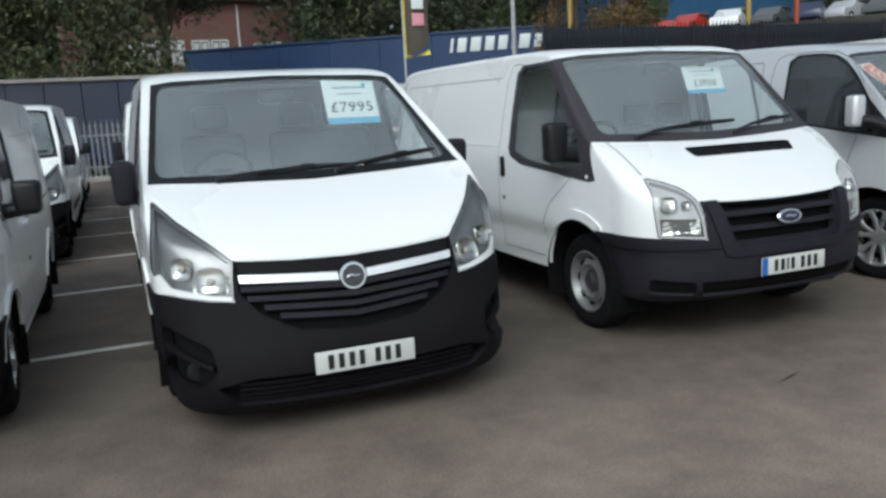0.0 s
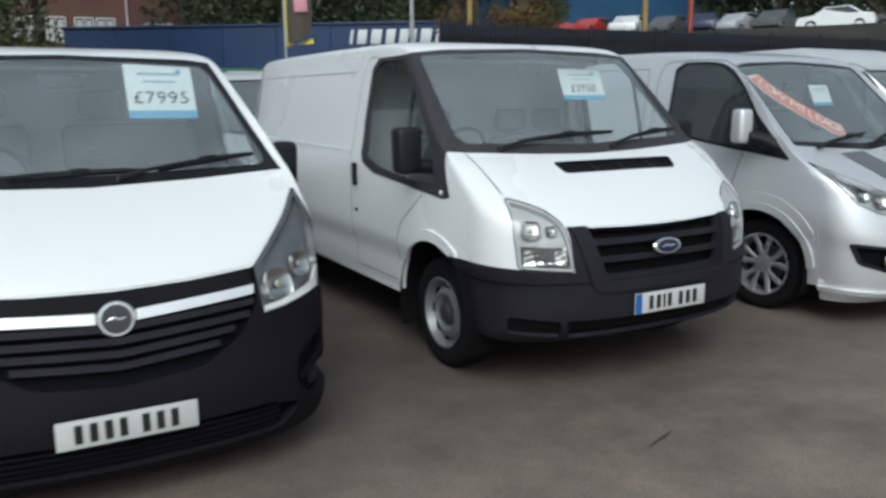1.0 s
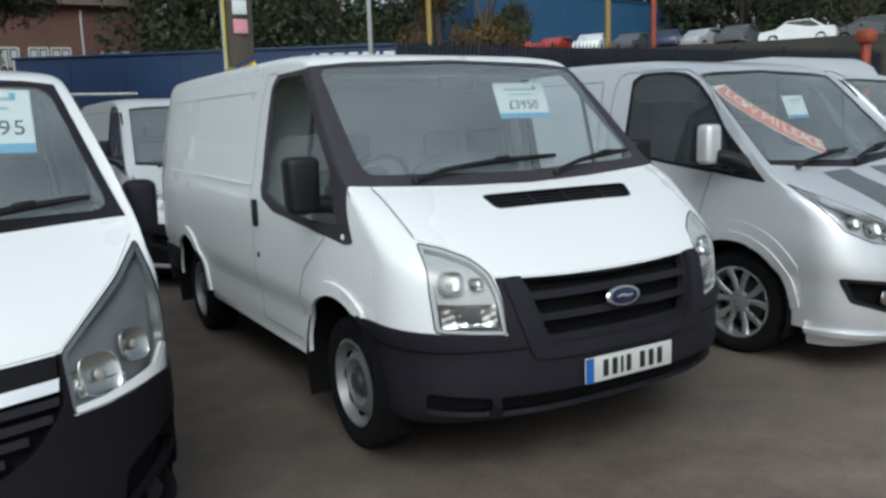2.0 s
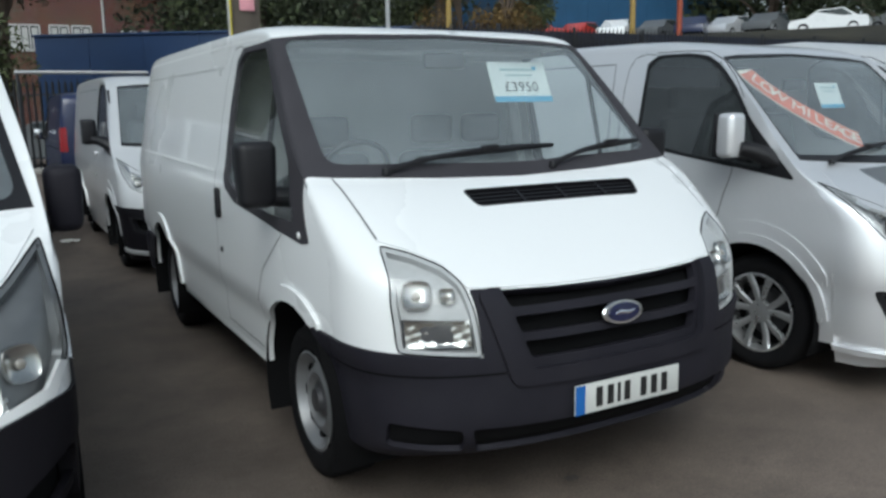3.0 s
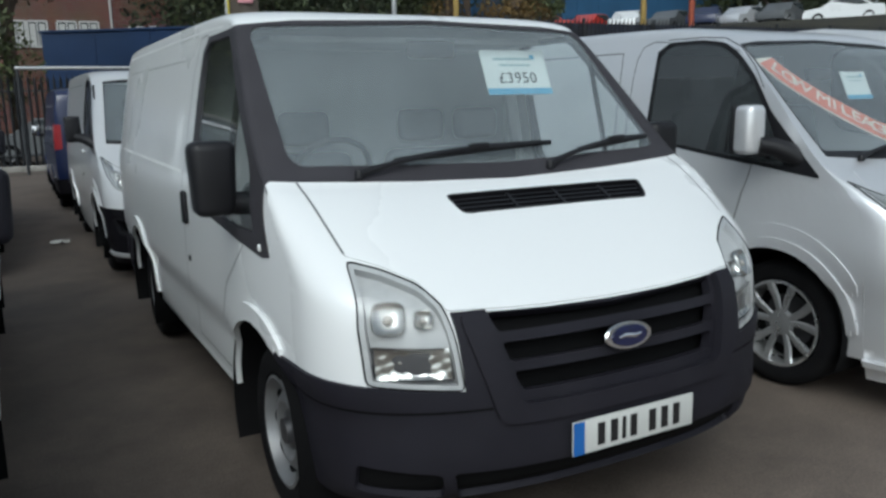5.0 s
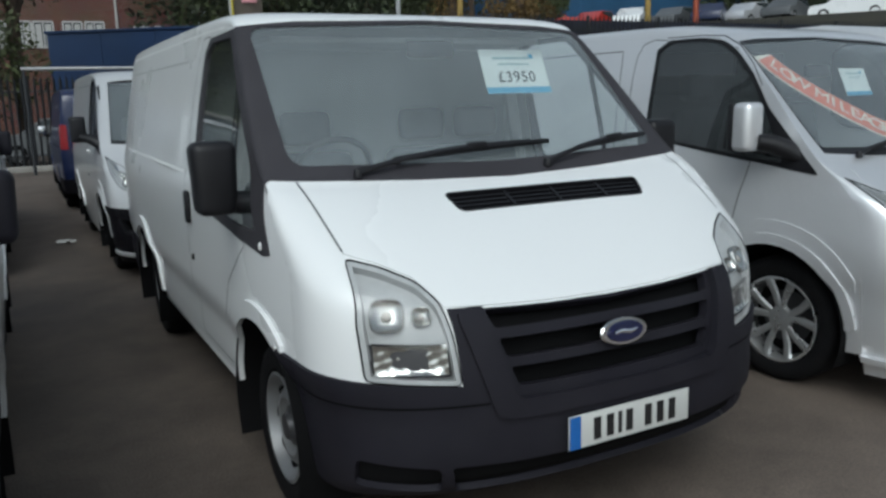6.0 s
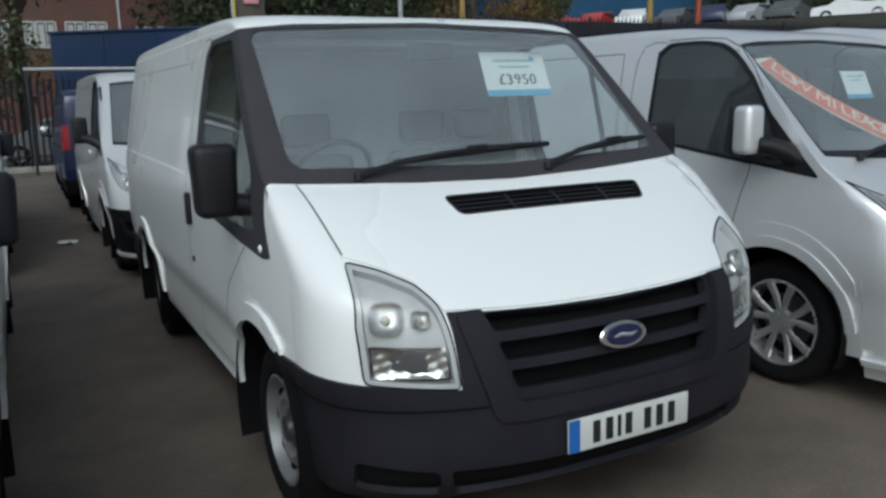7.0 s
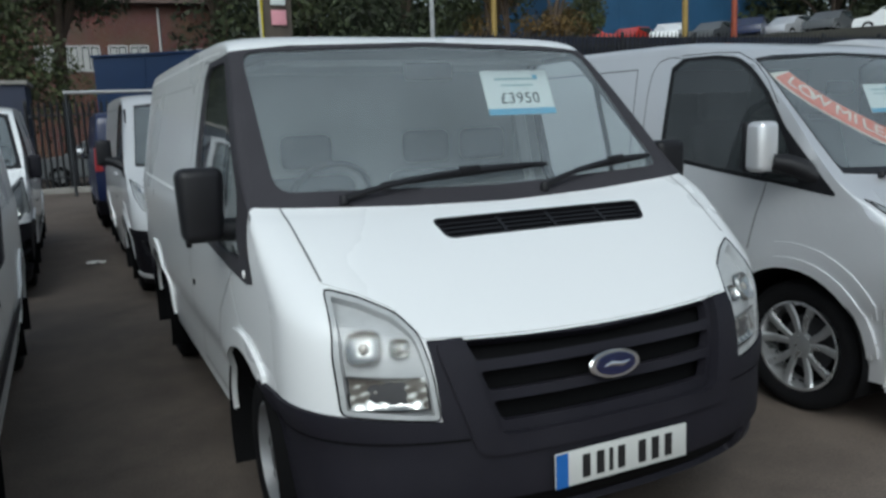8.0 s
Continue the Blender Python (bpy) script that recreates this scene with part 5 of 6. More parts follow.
    part("interior_mirror", box(0, 1.40, 1.68, .24, .04, .08, .02), M_BLACK, v)
    cabin(v, sh, .92, 1.17, 1.55, -.40, .86, y_bulk=2.2, pale=False)
    return v, sh


# small van and rear-facing van, plainer in front
def build_van_plain(m, paint, label, length=4.4, height=1.85, width=1.70, hubs=(.74, 3.465), tail=False):
    v = thing("panel_van", label, "van", "parked vans", m=m)
    h = height
    L = length
    rows = [(.10, .20, .44, .20, 2.8), (.0, .35, .42, .36, 2.8), (.0, .55, .41, .58, 2.8), (.03, .75, .41, .80, 2.6), (.08, .88, .42, .95, 2.6), (.20, .98, .46, 1.02, 2.8), (.60, 1.10, .62, 1.12, 3), (.72, 1.16, .74, 1.18, 3),
            (1.2, h - .28, 1.16, h - .30, 3.4), (1.45, h - .08, 1.42, h - .15, 4.2), (1.9, h - .01, 1.9, h - .09, 5), (L - .5, h, L - .5, h - .08, 5), (L - .14, h - .05, L - .20, h - .1, 5), (L - .06, h - .2, L - .16, h - .2, 5), (L - .02, 1.0, L - .14, 1.0, 5), (L, .5, L - .14, .5, 5), (L - .02, .3, L - .14, .3, 5)]
    sh = Shell(rows, width, 0.33, 1.05, 0.09, (.9, 0.05), crease=((0.58, 0.014, 0.014), (1.0, -0.010, 0.01)))
    nose = lambda c: c.y < 0.9
    k = width / 1.9
    lamp = rounded([(-.86 * k, 1.04), (-.70 * k, .97), (-.56 * k, .90), (-.58 * k, .74), (-.80 * k, .76), (-.88 * k, .86)], 0.02, 2)
    glass = rounded([(-.74 * k, 1.21), (.74 * k, 1.21), (.66 * k, h - .16), (-.66 * k, h - .16)], 0.06)
    surround = [(-.80 * k, 1.17), (0, 1.15), (.80 * k, 1.17), (.72 * k, h - .13), (-.72 * k, h - .13)]
    bump = [(-1.2, 0), (1.2, 0), (1.2, .62), (-1.2, .62)]
    cuts = [("y", lamp, nose), ("y", mirrored(lamp), nose), ("y", bump, nose)] + windscreen(v, sh, glass, surround, 1.5, True)
    win = rounded([(.98, 1.13), (1.70, 1.16), (1.74, h - .28), (1.62, h - .22), (1.40, h - .23)], 0.04)
    frame_poly = rounded([(.80, 1.08), (1.75, 1.115), (1.79, h - .26), (1.66, h - .185), (1.36, h - .19)], 0.04)
    door = [(1.22, .38), (1.16, .7), (.92, 1.0), (.9, 1.087), (1.75, 1.115), (1.79, h - .26), (1.66, h - .185), (1.84, h - .15), (1.9, h - .3), (1.9, .38)]
    finish_sides(v, sh, paint, cuts, win, frame_poly, door, hubs[0], hubs[1], .315, .375, .33, M_SIDEGLASS, "cover", 0.035, (1.78, .98))
    windscreen(v, sh, glass, surround, 1.5)
    b = sh.patch("y", bump, nose)
    sh.without(b, [("x", circle(hubs[0], .33, .375), lambda c: abs(c.x) > .4)])
    part("front_bumper", thicken(b, 0.012, 0.03), M_PLASTIC_DK if not tail else paint, v)
    part("grille", sh.patch("y", rounded(rect(-.42, .66, .42, .80), .03), nose, 0.006, 0.02), M_BLACK, v)
    for sx in (1, -1):
        head_lamp(v, sh, lamp if sx > 0 else mirrored(lamp), .9, [(-.72 * k * sx, .86, .06, .04, 1.0, None)], M_LAMPGREY)
    for sgn in (-1, 1):
        door_mirror(v, sgn * (width / 2 - .02), .98, 1.20, sgn, .16, .20, .13, M_BLACK, M_BLACK)
        part("slide_track", sh.seam("x", [(1.95, 1.0), (L - .25, 1.02)], sgn, 0.016, 0.003), M_PLASTIC, v)
        part("panel_groove", sh.seam("x", [(2.0, 1.12), (2.05, h - .30), (L - .45, h - .28), (L - .4, 1.13), (2.0, 1.12)], sgn, 0.009), M_LINER, v)
    if tail:
        back = lambda c: c.y > L - .35
        for sx in (1, -1):
            tl = rounded([(-.93 * k, .98), (-.82 * k, .98), (-.82 * k, 1.36), (-.91 * k, 1.36)], .02)
            part("tail_lamp", sh.patch("y", tl if sx > 0 else mirrored(tl), back, 0.012, 0.02), M_RED, v, "tall red tail lamp")
            wn_ = rounded([(-.70 * k, 1.15), (-.06, 1.15), (-.06, h - .22), (-.66 * k, h - .22)], .05)
            part("rear_window", sh.patch("y", wn_ if sx > 0 else mirrored(wn_), back, 0.004, 0.01), M_PANE, v)
        part("rear_door_seam", sh.patch("y", rect(-.006, .5, .006, h - .12), back, 0.003), M_MATTBLACK, v)
        part("rear_bumper", thicken(sh.patch("y", rect(-1.1, .28, 1.1, .52), lambda c: c.y > L - .6), 0.03, 0.04), M_PLASTIC_DK, v)
    part("underbody", box(0, L / 2 + .1, .38, width - .26, L - .7, .06), M_MATTBLACK, v)
    cabin(v, sh, .84, 1.12, 1.36, -.34, width / 2 - .06, floor=.42, y_bulk=None)
    return v, sh


def bar_banner(shell, m_van, i_mid, u_mid, w, h):
    p = shell.strip(i_mid, u_mid)
    du = (shell.strip(i_mid, u_mid + .05) - shell.strip(i_mid, u_mid - .05)).normalized()
    di = (shell.strip(i_mid + 1, u_mid) - shell.strip(i_mid - 1, u_mid)).normalized()
    nrm = du.cross(di).normalized()
    di = nrm.cross(du)
    base = Matrix((du, di, nrm)).transposed().to_4x4()
    base.translation = p - nrm * 0.02
    t = thing("windscreen_banner", "orange paper sales banner inside a van windscreen", "banner", m=m_van @ base)
    part("banner_sheet", box(0, 0, 0, w, h, .003), M_BANNER, t)
    part("banner_bar", box(0, 0, .003, w * .8, h * .4, .002), M_BANNERTXT, t)


B_POSE = pose(3.42, 3.965, 0, 0, 0, 1.9)
A_POSE = pose(0.60, 3.97, 0, 0, 0, 2.1)
C_POSE = pose(6.24, 4.08, 0, 0, 0, 6.0)
van_b, shell_b = build_van_transit(B_POSE)
van_a, shell_a = build_van_vivaro(A_POSE)
van_c, shell_c = build_van_custom(C_POSE, M_SILVER, "silver panel van with alloy wheels and dark bonnet stripes", stripes=True)
F_POSE = pose(3.20, 9.55, 0, 0, 0, 1.9)
van_f, shell_f = build_van_custom(F_POSE, M_GREYPAINT, "pale silver panel van with black lower bumper", privacy=False, alloy=False)
D_POSE = pose(-1.96, 4.29, 0, 0, 0, 1.9)
van_d, shell_d = build_van_plain(D_POSE, M_WHITE, "small white panel van parked beside painted bay lines")
G_POSE = pose(2.75, 20.6, 0, 0, 0, 181.5)
van_g, shell_g = build_van_plain(G_POSE, M_BLUEPAINT, "dark blue panel van with tall red tail lamps", length=4.9, height=1.93, width=1.92, hubs=(.93, 3.95), tail=True)
# further vans of the rows
van_e = tagged(copy_thing(van_a, pose(-2.24, 10.08, 0, 0, 0, 1.9)), "white panel van with dark bumper, second in its row")
van_k = tagged(copy_thing(van_d, pose(-2.39, 16.2, 0, 0, 0, 1.9)), "small white panel van near the fence")
van_h = tagged(copy_thing(van_a, pose(0.37, 10.47, 0, 0, 0, 1.9)), "white panel van parked nose to tail behind another")
J_POSE = pose(9.05, 5.3, 0, 0, 0, 3)
van_j = tagged(copy_thing(van_f, J_POSE), "pale silver panel van with a raised roof beside a silver one")
cap = box(0, 3.2, 1.97, 1.62, 3.25, .34, .12, seg=5)
for q in cap.verts:
    if q.co.y < 3.0 and q.co.z > 1.97:
        q.co.y += (q.co.z - 1.97) * 1.3
part("raised_roof", cap, M_GREYPAINT, van_j)
van_i = tagged(copy_thing(van_b, pose(8.9, 11.05, 0, 0, 0, 1.9)), "white panel van with charcoal bumper in the row behind")

# cards and banner behind the windscreens
PRICE = "price card with a black price and blue foot band"
iA = shell_a.index_at(1.70, 1.0, 2.0)
price_card(shell_a, A_POSE, iA - .3, .565, .37, .36, "£7995", label="pale " + PRICE)
iB = shell_b.index_at(1.70, 0.9, 2.0)
price_card(shell_b, B_POSE, iB - .9, .10, .37, .235, "£3950", label="pale " + PRICE, at=(.505, 1.43, 1.70))
iC = shell_c.index_at(1.62, 0.9, 2.0)
price_card(shell_c, C_POSE, iC + .2, .20, .26, .18, "", label="pale blue price card with faint print in a windscreen")
price_card(shell_f, J_POSE, iC - .6, -.35, .34, .22, "", label="pale blue price card with faint print in a windscreen")
bar_banner(shell_f, F_POSE, shell_f.index_at(1.36, .7, 2.0), -.25, .62, .10)
bar_banner(shell_f, J_POSE, shell_f.index_at(1.36, .7, 2.0), -.35, .62, .10)


def mileage_banner(shell, m_van):
    """A curved orange band with a pale border and the words LOW MILEAGE, inside the glass."""
    t = thing("windscreen_banner", "orange LOW MILEAGE banner curved across a van windscreen", "banner", m=m_van)
    i0, i1 = shell.index_at(1.84, 0.9, 2.0), shell.index_at(1.335, .7, 2.0)

    def at(s, off):
        u = -.70 + s * 0.68
        i = i0 + (i1 - i0) * (s ** 0.60)
        d = 0.01
        p = shell.strip(i, u)
        q = shell.strip(i0 + (i1 - i0) * (min(1, s + d) ** 0.60), -.70 + (s + d) * .68)
        along = (q - p).normalized()
        du = (shell.strip(i, u + .03) - shell.strip(i, u - .03)).normalized()
        di = (shell.strip(i + .5, u) - shell.strip(i - .5, u)).normalized()
        nrm = du.cross(di).normalized()
        up_ = nrm.cross(along).normalized()
        return p + up_ * off, along, up_, nrm

    for name, half, lift, m in (("banner_border", .094, -.030, M_BANNERTXT), ("banner_sheet", .083, -.026, M_BANNER)):
        bm = bmesh.new()
        prev = None
        for k in range(41):
            s = 0.012 + k / 40 * 0.97 if name == "banner_border" else 0.02 + k / 40 * .955
            lo, _, _, n0 = at(s, -half)
            hi, _, _, n1 = at(s, half)
            pair = (bm.verts.new(lo + n0 * lift), bm.verts.new(hi + n1 * lift))
            if prev:
                bm.faces.new((prev[0], pair[0], pair[1], prev[1]))
            prev = pair
        part(name, bm, m, t)
    text = "LOW MILEAGE"
    for k, ch in enumerate(text):
        if ch == " ":
            continue
        p, along, up_, nrm = at(0.075 + k / (len(text) - 1) * 0.85, 0)
        ml = Matrix((along, up_, nrm)).transposed().to_4x4()
        ml.translation = p - nrm * .022
        g = letters(ch, .142, .001)
        g.transform(ml)
        part("letter", g, M_BANNERTXT, t, smooth=False)


mileage_banner(shell_c, C_POSE)


# ---- ground and markings ----
gbm = bmesh.new()
bmesh.ops.create_grid(gbm, x_segments=40, y_segments=40, size=300)
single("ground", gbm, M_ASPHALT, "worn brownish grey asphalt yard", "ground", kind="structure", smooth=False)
for y in (6.12, 8.47, 10.62, 12.85, 15.1, 17.4):
    random.seed(int(y * 10))
    bm = bmesh.new()
    prev = None
    for k in range(60):
        x = -5.0 + 5.5 * k / 59
        w = .045 + random.uniform(-.008, .006)
        pair = (bm.verts.new((x, y - w + .05 * (x + .9), .004)), bm.verts.new((x, y + w + .05 * (x + .9), .004)))
        if prev:
            bm.faces.new((prev[0], pair[0], pair[1], prev[1]))
        prev = pair
    single("parking_line", bm, M_LINE, "worn white painted parking bay line", "line", "bay lines", "structure")


def blot(name, x, y, rx, ry, z, m, label, category, seed, turn=0.0):
    random.seed(seed)
    bm = bmesh.new()
    pts = []
    for k in range(28):
        a = 2 * math.pi * k / 28
        r = 1 + random.uniform(-.28, .28)
        q = Vector((rx * r * math.cos(a), ry * r * math.sin(a)))
        q.rotate(Matrix.Rotation(radians(turn), 2))
        pts.append(bm.verts.new((x + q.x, y + q.y, z)))
    bm.faces.new(pts)
    return single(name, bm, m, label, category)


blot("oil_spot", 3.42, 4.29, .035, .025, .004, M_STAIN, "small dark oil spot on asphalt", "stain", 3)
blot("oil_spot", 4.60, 4.75, .03, .02, .004, M_STAIN, "small dark oil spot on asphalt", "stain", 4)
blot("scuff_mark", 2.91, 3.42, .11, .010, .004, M_STAIN, "dark curved scuff on asphalt", "stain", 6, 22)
lit = bmesh.new()
bmesh.ops.create_grid(lit, x_segments=5, y_segments=4, size=.5)
random.seed(9)
for q in lit.verts:
    q.co = Vector((1.84 + q.co.x * .22, 12.52 + q.co.y * .16, .01 + random.uniform(0, .035)))
single("paper_litter", lit, M_LITTER, "crumpled pale paper litter on asphalt", "litter")

# ---- boundary: kerb, fences, sheds ----
kb = thing("kerb", "low concrete kerb under the fence", "kerb", kind="structure")
for k in range(26):
    part("kerb_stone", box(-12 + k * .915, 25.95, .07, .905, .22, .16, .02), M_CONCRETE, kb)


def fence(name, x0, x1, y, height, m, label):
    f = thing(name, label, "fence", "fences", "structure")
    n = int((x1 - x0) / .155)
    bm = bmesh.new()
    lo = [(-.034, .012), (-.012, -.012), (.012, -.012), (.034, .012)]
    tips = [height - .12, height, height, height - .12]
    row0 = [bm.verts.new((a, b, .12)) for a, b in lo]
    row1 = [bm.verts.new((a, b, height - .14)) for a, b in lo]
    row2 = [bm.verts.new((a * .3, b, t)) for (a, b), t in zip(lo, tips)]
    for p, q in ((row0, row1), (row1, row2)):
        for k in range(3):
            bm.faces.new((p[k], p[k + 1], q[k + 1], q[k]))
    bmesh.ops.solidify(bm, geom=bm.faces[:], thickness=.004)
    me = mesh_of("picket", bm, m, False)
    for k in range(n + 1):
        ob = new("picket", me)
        ob.parent = f
        ob.matrix_local = Matrix.Translation((x0 + k * .155, y + random.uniform(-.006, .006), random.uniform(-.012, .012)))
    for z in (.42, height - .45):
        part("rail", box((x0 + x1) / 2, y + .035, z, x1 - x0 + .1, .045, .045, .004), m, f)
    k = 0
    x = x0
    while x <= x1:
        part("post", box(x, y + .09, height / 2 - .02, .10, .06, height - .04, .006), m, f)
        x += 2.75
    return f


random.seed(21)
fence("palisade_fence", -11.0, .2, 26.0, 1.8, M_GALV, "galvanised steel palisade fence with pale pickets")
fence("palisade_fence", .36, 11.0, 26.0, 2.55, M_FENCEDARK, "dark painted steel palisade fence")
high = fence("palisade_fence", 11.4, 34.0, 22.5, 4.0, M_FENCEDARK, "dark painted steel palisade fence backed with sheeting")
part("backing_sheet", box(22.7, 22.66, 1.95, 22.6, .02, 3.75), M_NAVY, high, "dark navy sheeting")
rail = thing("height_rail", "pale steel rail on two posts by the fence", "rail")
part("cross_bar", tube([(1.35, 24.6, 2.62), (4.5, 24.6, 2.62)], .045, 10), M_GALV, rail)
for x in (1.4, 4.45):
    part("upright", tube([(x, 24.6, 0), (x, 24.6, 2.62)], .04, 10), M_FENCEDARK, rail)


def clad_wall(name, x0, y0, x1, y1, h, depth, m, label, cap=None, pitch=.9, z0=0.0):
    """A sheet-clad shed: one panel a part, with a thin cap."""
    w = thing(name, label, "building", kind="structure")
    d = Vector((x1 - x0, y1 - y0, 0))
    ln = d.length
    base = Matrix.Translation((x0, y0, z0)) @ Matrix.Rotation(math.atan2(d.y, d.x), 4, "Z")
    n = max(1, round(ln / pitch))
    for k in range(n):
        b = box((k + .5) * ln / n, depth / 2, h / 2, ln / n - .02, depth, h, .015)
        b.transform(base)
        part("panel", b, m, w, smooth=False)
    b = box(ln / 2, depth / 2, h + .06, ln + .16, depth + .2, .13, .02)
    b.transform(base)
    part("cap", b, cap or m, w)
    return w, base, ln


clad_wall("shed", -26, 31.0, .1, 31.0, 3.2, 2.6, M_NAVY, "dark navy sheet-clad shed with pale roof edge", M_CONCRETE, 1.2)
blue, blue_m, blue_l = clad_wall("blue_building", 2.3, 52.0, 26.0, 38.0, 5.75, 5.0, M_BLUEWALL, "long royal blue clad building with a white sign", M_BLUEWALL, 2.9)
sg = thing("sign_lettering", "white sign lettering as plain shapes on a blue wall", "sign")
sx0 = 16.4
for k, w in enumerate((.16, .50, .58, .58, .50, .16, .60, .44, .50)):
    if k == 3:
        w = .5
    b = box(0, -.04, 0, w, .05, .78, .02)
    for q in b.verts:
        q.co.x += q.co.z * .16
    b.transform(blue_m @ Matrix.Translation((sx0 + w / 2, 0, 5.08)))
    part("letter_block", b, M_SIGN, sg)
    sx0 += w + .25
b = box(sx0 + .15, -.04, 5.0, .24, .04, .9, .02)
for q in b.verts:
    q.co.x += (q.co.z - 5.0) * -.3
b.transform(blue_m)
part("swoosh", b, M_YELLOW, sg, "yellow end mark")

# brick house with white windows
house = thing("brick_house", "red brick two-storey house with white framed windows", "house")
HB = Matrix.Translation((-1.24, 60.8, -.9)) @ Matrix.Rotation(radians(-3), 4, "Z") @ Matrix.Scale(1.32, 4)


def placed(b, m):
    b.transform(m)
    return b


wins = [(x, 5.55, w, hh) for x, w, hh in ((.6, .85, 1.2), (1.7, .85, 1.2), (2.65, .85, 1.2), (3.95, .85, 1.2), (4.95, .85, 1.2), (7.15, .7, .8), (7.95, .5, .8))]
part("wall", placed(box(3.2, 4, 4.1, 12.4, 8, 8.2), HB), M_BRICK, house, smooth=False)
roof = bmesh.new()
q0 = [roof.verts.new(p) for p in ((-3.4, -.5, 8.2), (9.8, -.5, 8.2), (9.8, 8.5, 8.2), (-3.4, 8.5, 8.2), (-3.4, 4, 11.0), (9.8, 4, 11.0))]
for idx in ((0, 1, 5, 4), (2, 3, 4, 5), (0, 4, 3), (1, 2, 5), (3, 2, 1, 0)):
    roof.faces.new([q0[i] for i in idx])
part("roof", placed(roof, HB), M_ROOF, house, smooth=False)
for x, z, w, hh in wins:
    wo = new("window")
    wo.parent = house
    fr = bmesh.new()
    for cx, cz, sx, sz in ((x, z + hh / 2, w, .09), (x, z - hh / 2, w, .09), (x - w / 2, z, .09, hh), (x + w / 2, z, .09, hh), (x, z, .07, hh)):
        box(cx, -.03, cz, sx, .10, sz, bm=fr)
    part("window_frame", placed(fr, HB), M_WINWHITE, wo, smooth=False)
    part("pane", placed(box(x, -.004, z, w, .02, hh), HB), M_PANE, wo, smooth=False)
    for sx in (-1, 1):
        part("net_curtain", placed(box(x + sx * .25 * w, -.018, z - .03, w * .30, .012, hh * .86), HB), M_WINWHITE, wo, smooth=False)
part("downpipe", placed(tube([(6.0, -.06, .2), (6.0, -.06, 8.0)], .06, 8), HB), M_WINWHITE, house)

# dark saloon cars beyond the fence
def far_car(x, y, paint, label, turn=0.0, z=0.0):
    c = thing("car", label, "car", "parked cars", m=pose(x, y, z, 0, 0, turn))
    prof = [(-2.1, .35), (-2.12, .62), (-2.0, .82), (-1.2, .92), (-.55, 1.36), (.75, 1.42), (1.45, .98), (2.0, .92), (2.12, .6), (2.08, .35)]
    bm = bmesh.new()
    rows = []
    for kk, s in ((.0, -.84), (.0, -.80), (.0, .80), (.0, .84)):
        rows.append([bm.verts.new((px, s * (1 if pz < .95 else .86), pz if abs(s) < .82 else pz - .03)) for px, pz in prof])
    for a, b in zip(rows, rows[1:]):
        for k in range(len(prof) - 1):
            bm.faces.new((a[k], a[k + 1], b[k + 1], b[k]))
    bm.faces.new(rows[0][::-1])
    bm.faces.new(rows[-1])
    bmesh.ops.recalc_face_normals(bm, faces=bm.faces[:])
    part("body", bm, paint, c)
    for s in (-1, 1):
        g = bmesh.new()
        g.faces.new([g.verts.new((px, s * .735 + s * .012, pz)) for px, pz in ((-1.05, .95), (-.5, 1.30), (.7, 1.36), (1.25, .98))])
        part("side_window", g, M_PANE, c)
        for wx in (-1.3, 1.3):
            part("wheel", lathe([(.19, .1), (.30, .1), (.32, .06), (.32, -.06), (.30, -.1)], 24, Matrix.Translation((wx, s * .74, .32)) @ Euler((radians(90), 0, 0)).to_matrix().to_4x4()), M_RUBBER, c)
            part("wheel_disc", lathe([(.20, .09), (.15, .11), (.001, .11)], 20, Matrix.Translation((wx, s * .74, .32)) @ Euler((radians(90 * s), 0, 0)).to_matrix().to_4x4()), M_STEEL, c)
    return c


far_car(2.2, 29.4, M_STRIPE, "dark grey saloon car beyond the fence")
far_car(-3.2, 29.0, M_BLUEPAINT, "dark blue saloon car beyond the fence")
far_car(7.4, 29.6, M_BLUEPAINT, "dark blue saloon car beyond the fence")
DISPLAY = "car on the raised display bank"
bank = bmesh.new()


def far_at(az, d, z=0.0):
    return (d * math.sin(radians(az)), d * math.cos(radians(az)), z)


v0 = [bank.verts.new(p) for p in (far_at(32, 30), far_at(66, 30), far_at(66, 52, 5.35), far_at(32, 52, 5.35), far_at(66, 95, 5.6), far_at(32, 95, 5.6))]
bank.faces.new((v0[0], v0[1], v0[2], v0[3]))
bank.faces.new((v0[3], v0[2], v0[4], v0[5]))
single("grass_bank", bank, M_GRASS, "rough brownish green bank behind the fence", "bank", kind="structure", smooth=False)
for az, d, m, t, turn in ((33.9, 55, M_REDPAINT, "red", -8), (37.0, 56, M_REDPAINT, "red", 62), (39.4, 55, M_WHITE, "white", 78), (42.0, 56, M_STRIPE, "dark grey", 66), (44.2, 55, M_BLUEPAINT, "blue", 80), (46.4, 56, M_SILVER, "silver", 60),
                          (48.6, 55, M_STRIPE, "dark grey", 70), (52.0, 55, M_WHITE, "white", -8), (56.0, 56, M_STRIPE, "dark grey", -8)):
    x, y, _ = far_at(az, d)
    far_car(x, y, m, t + " " + DISPLAY, -az + turn, 5.37)
cw0, cw1 = far_at(31.5, 60), far_at(47.3, 82)
clad_wall("blue_showroom", cw0[0], cw0[1], cw1[0], cw1[1], 6.2, 8.0, M_BLUEWALL2, "steel blue clad showroom behind display cars", M_BLUEWALL2, 2.2, 4.6)


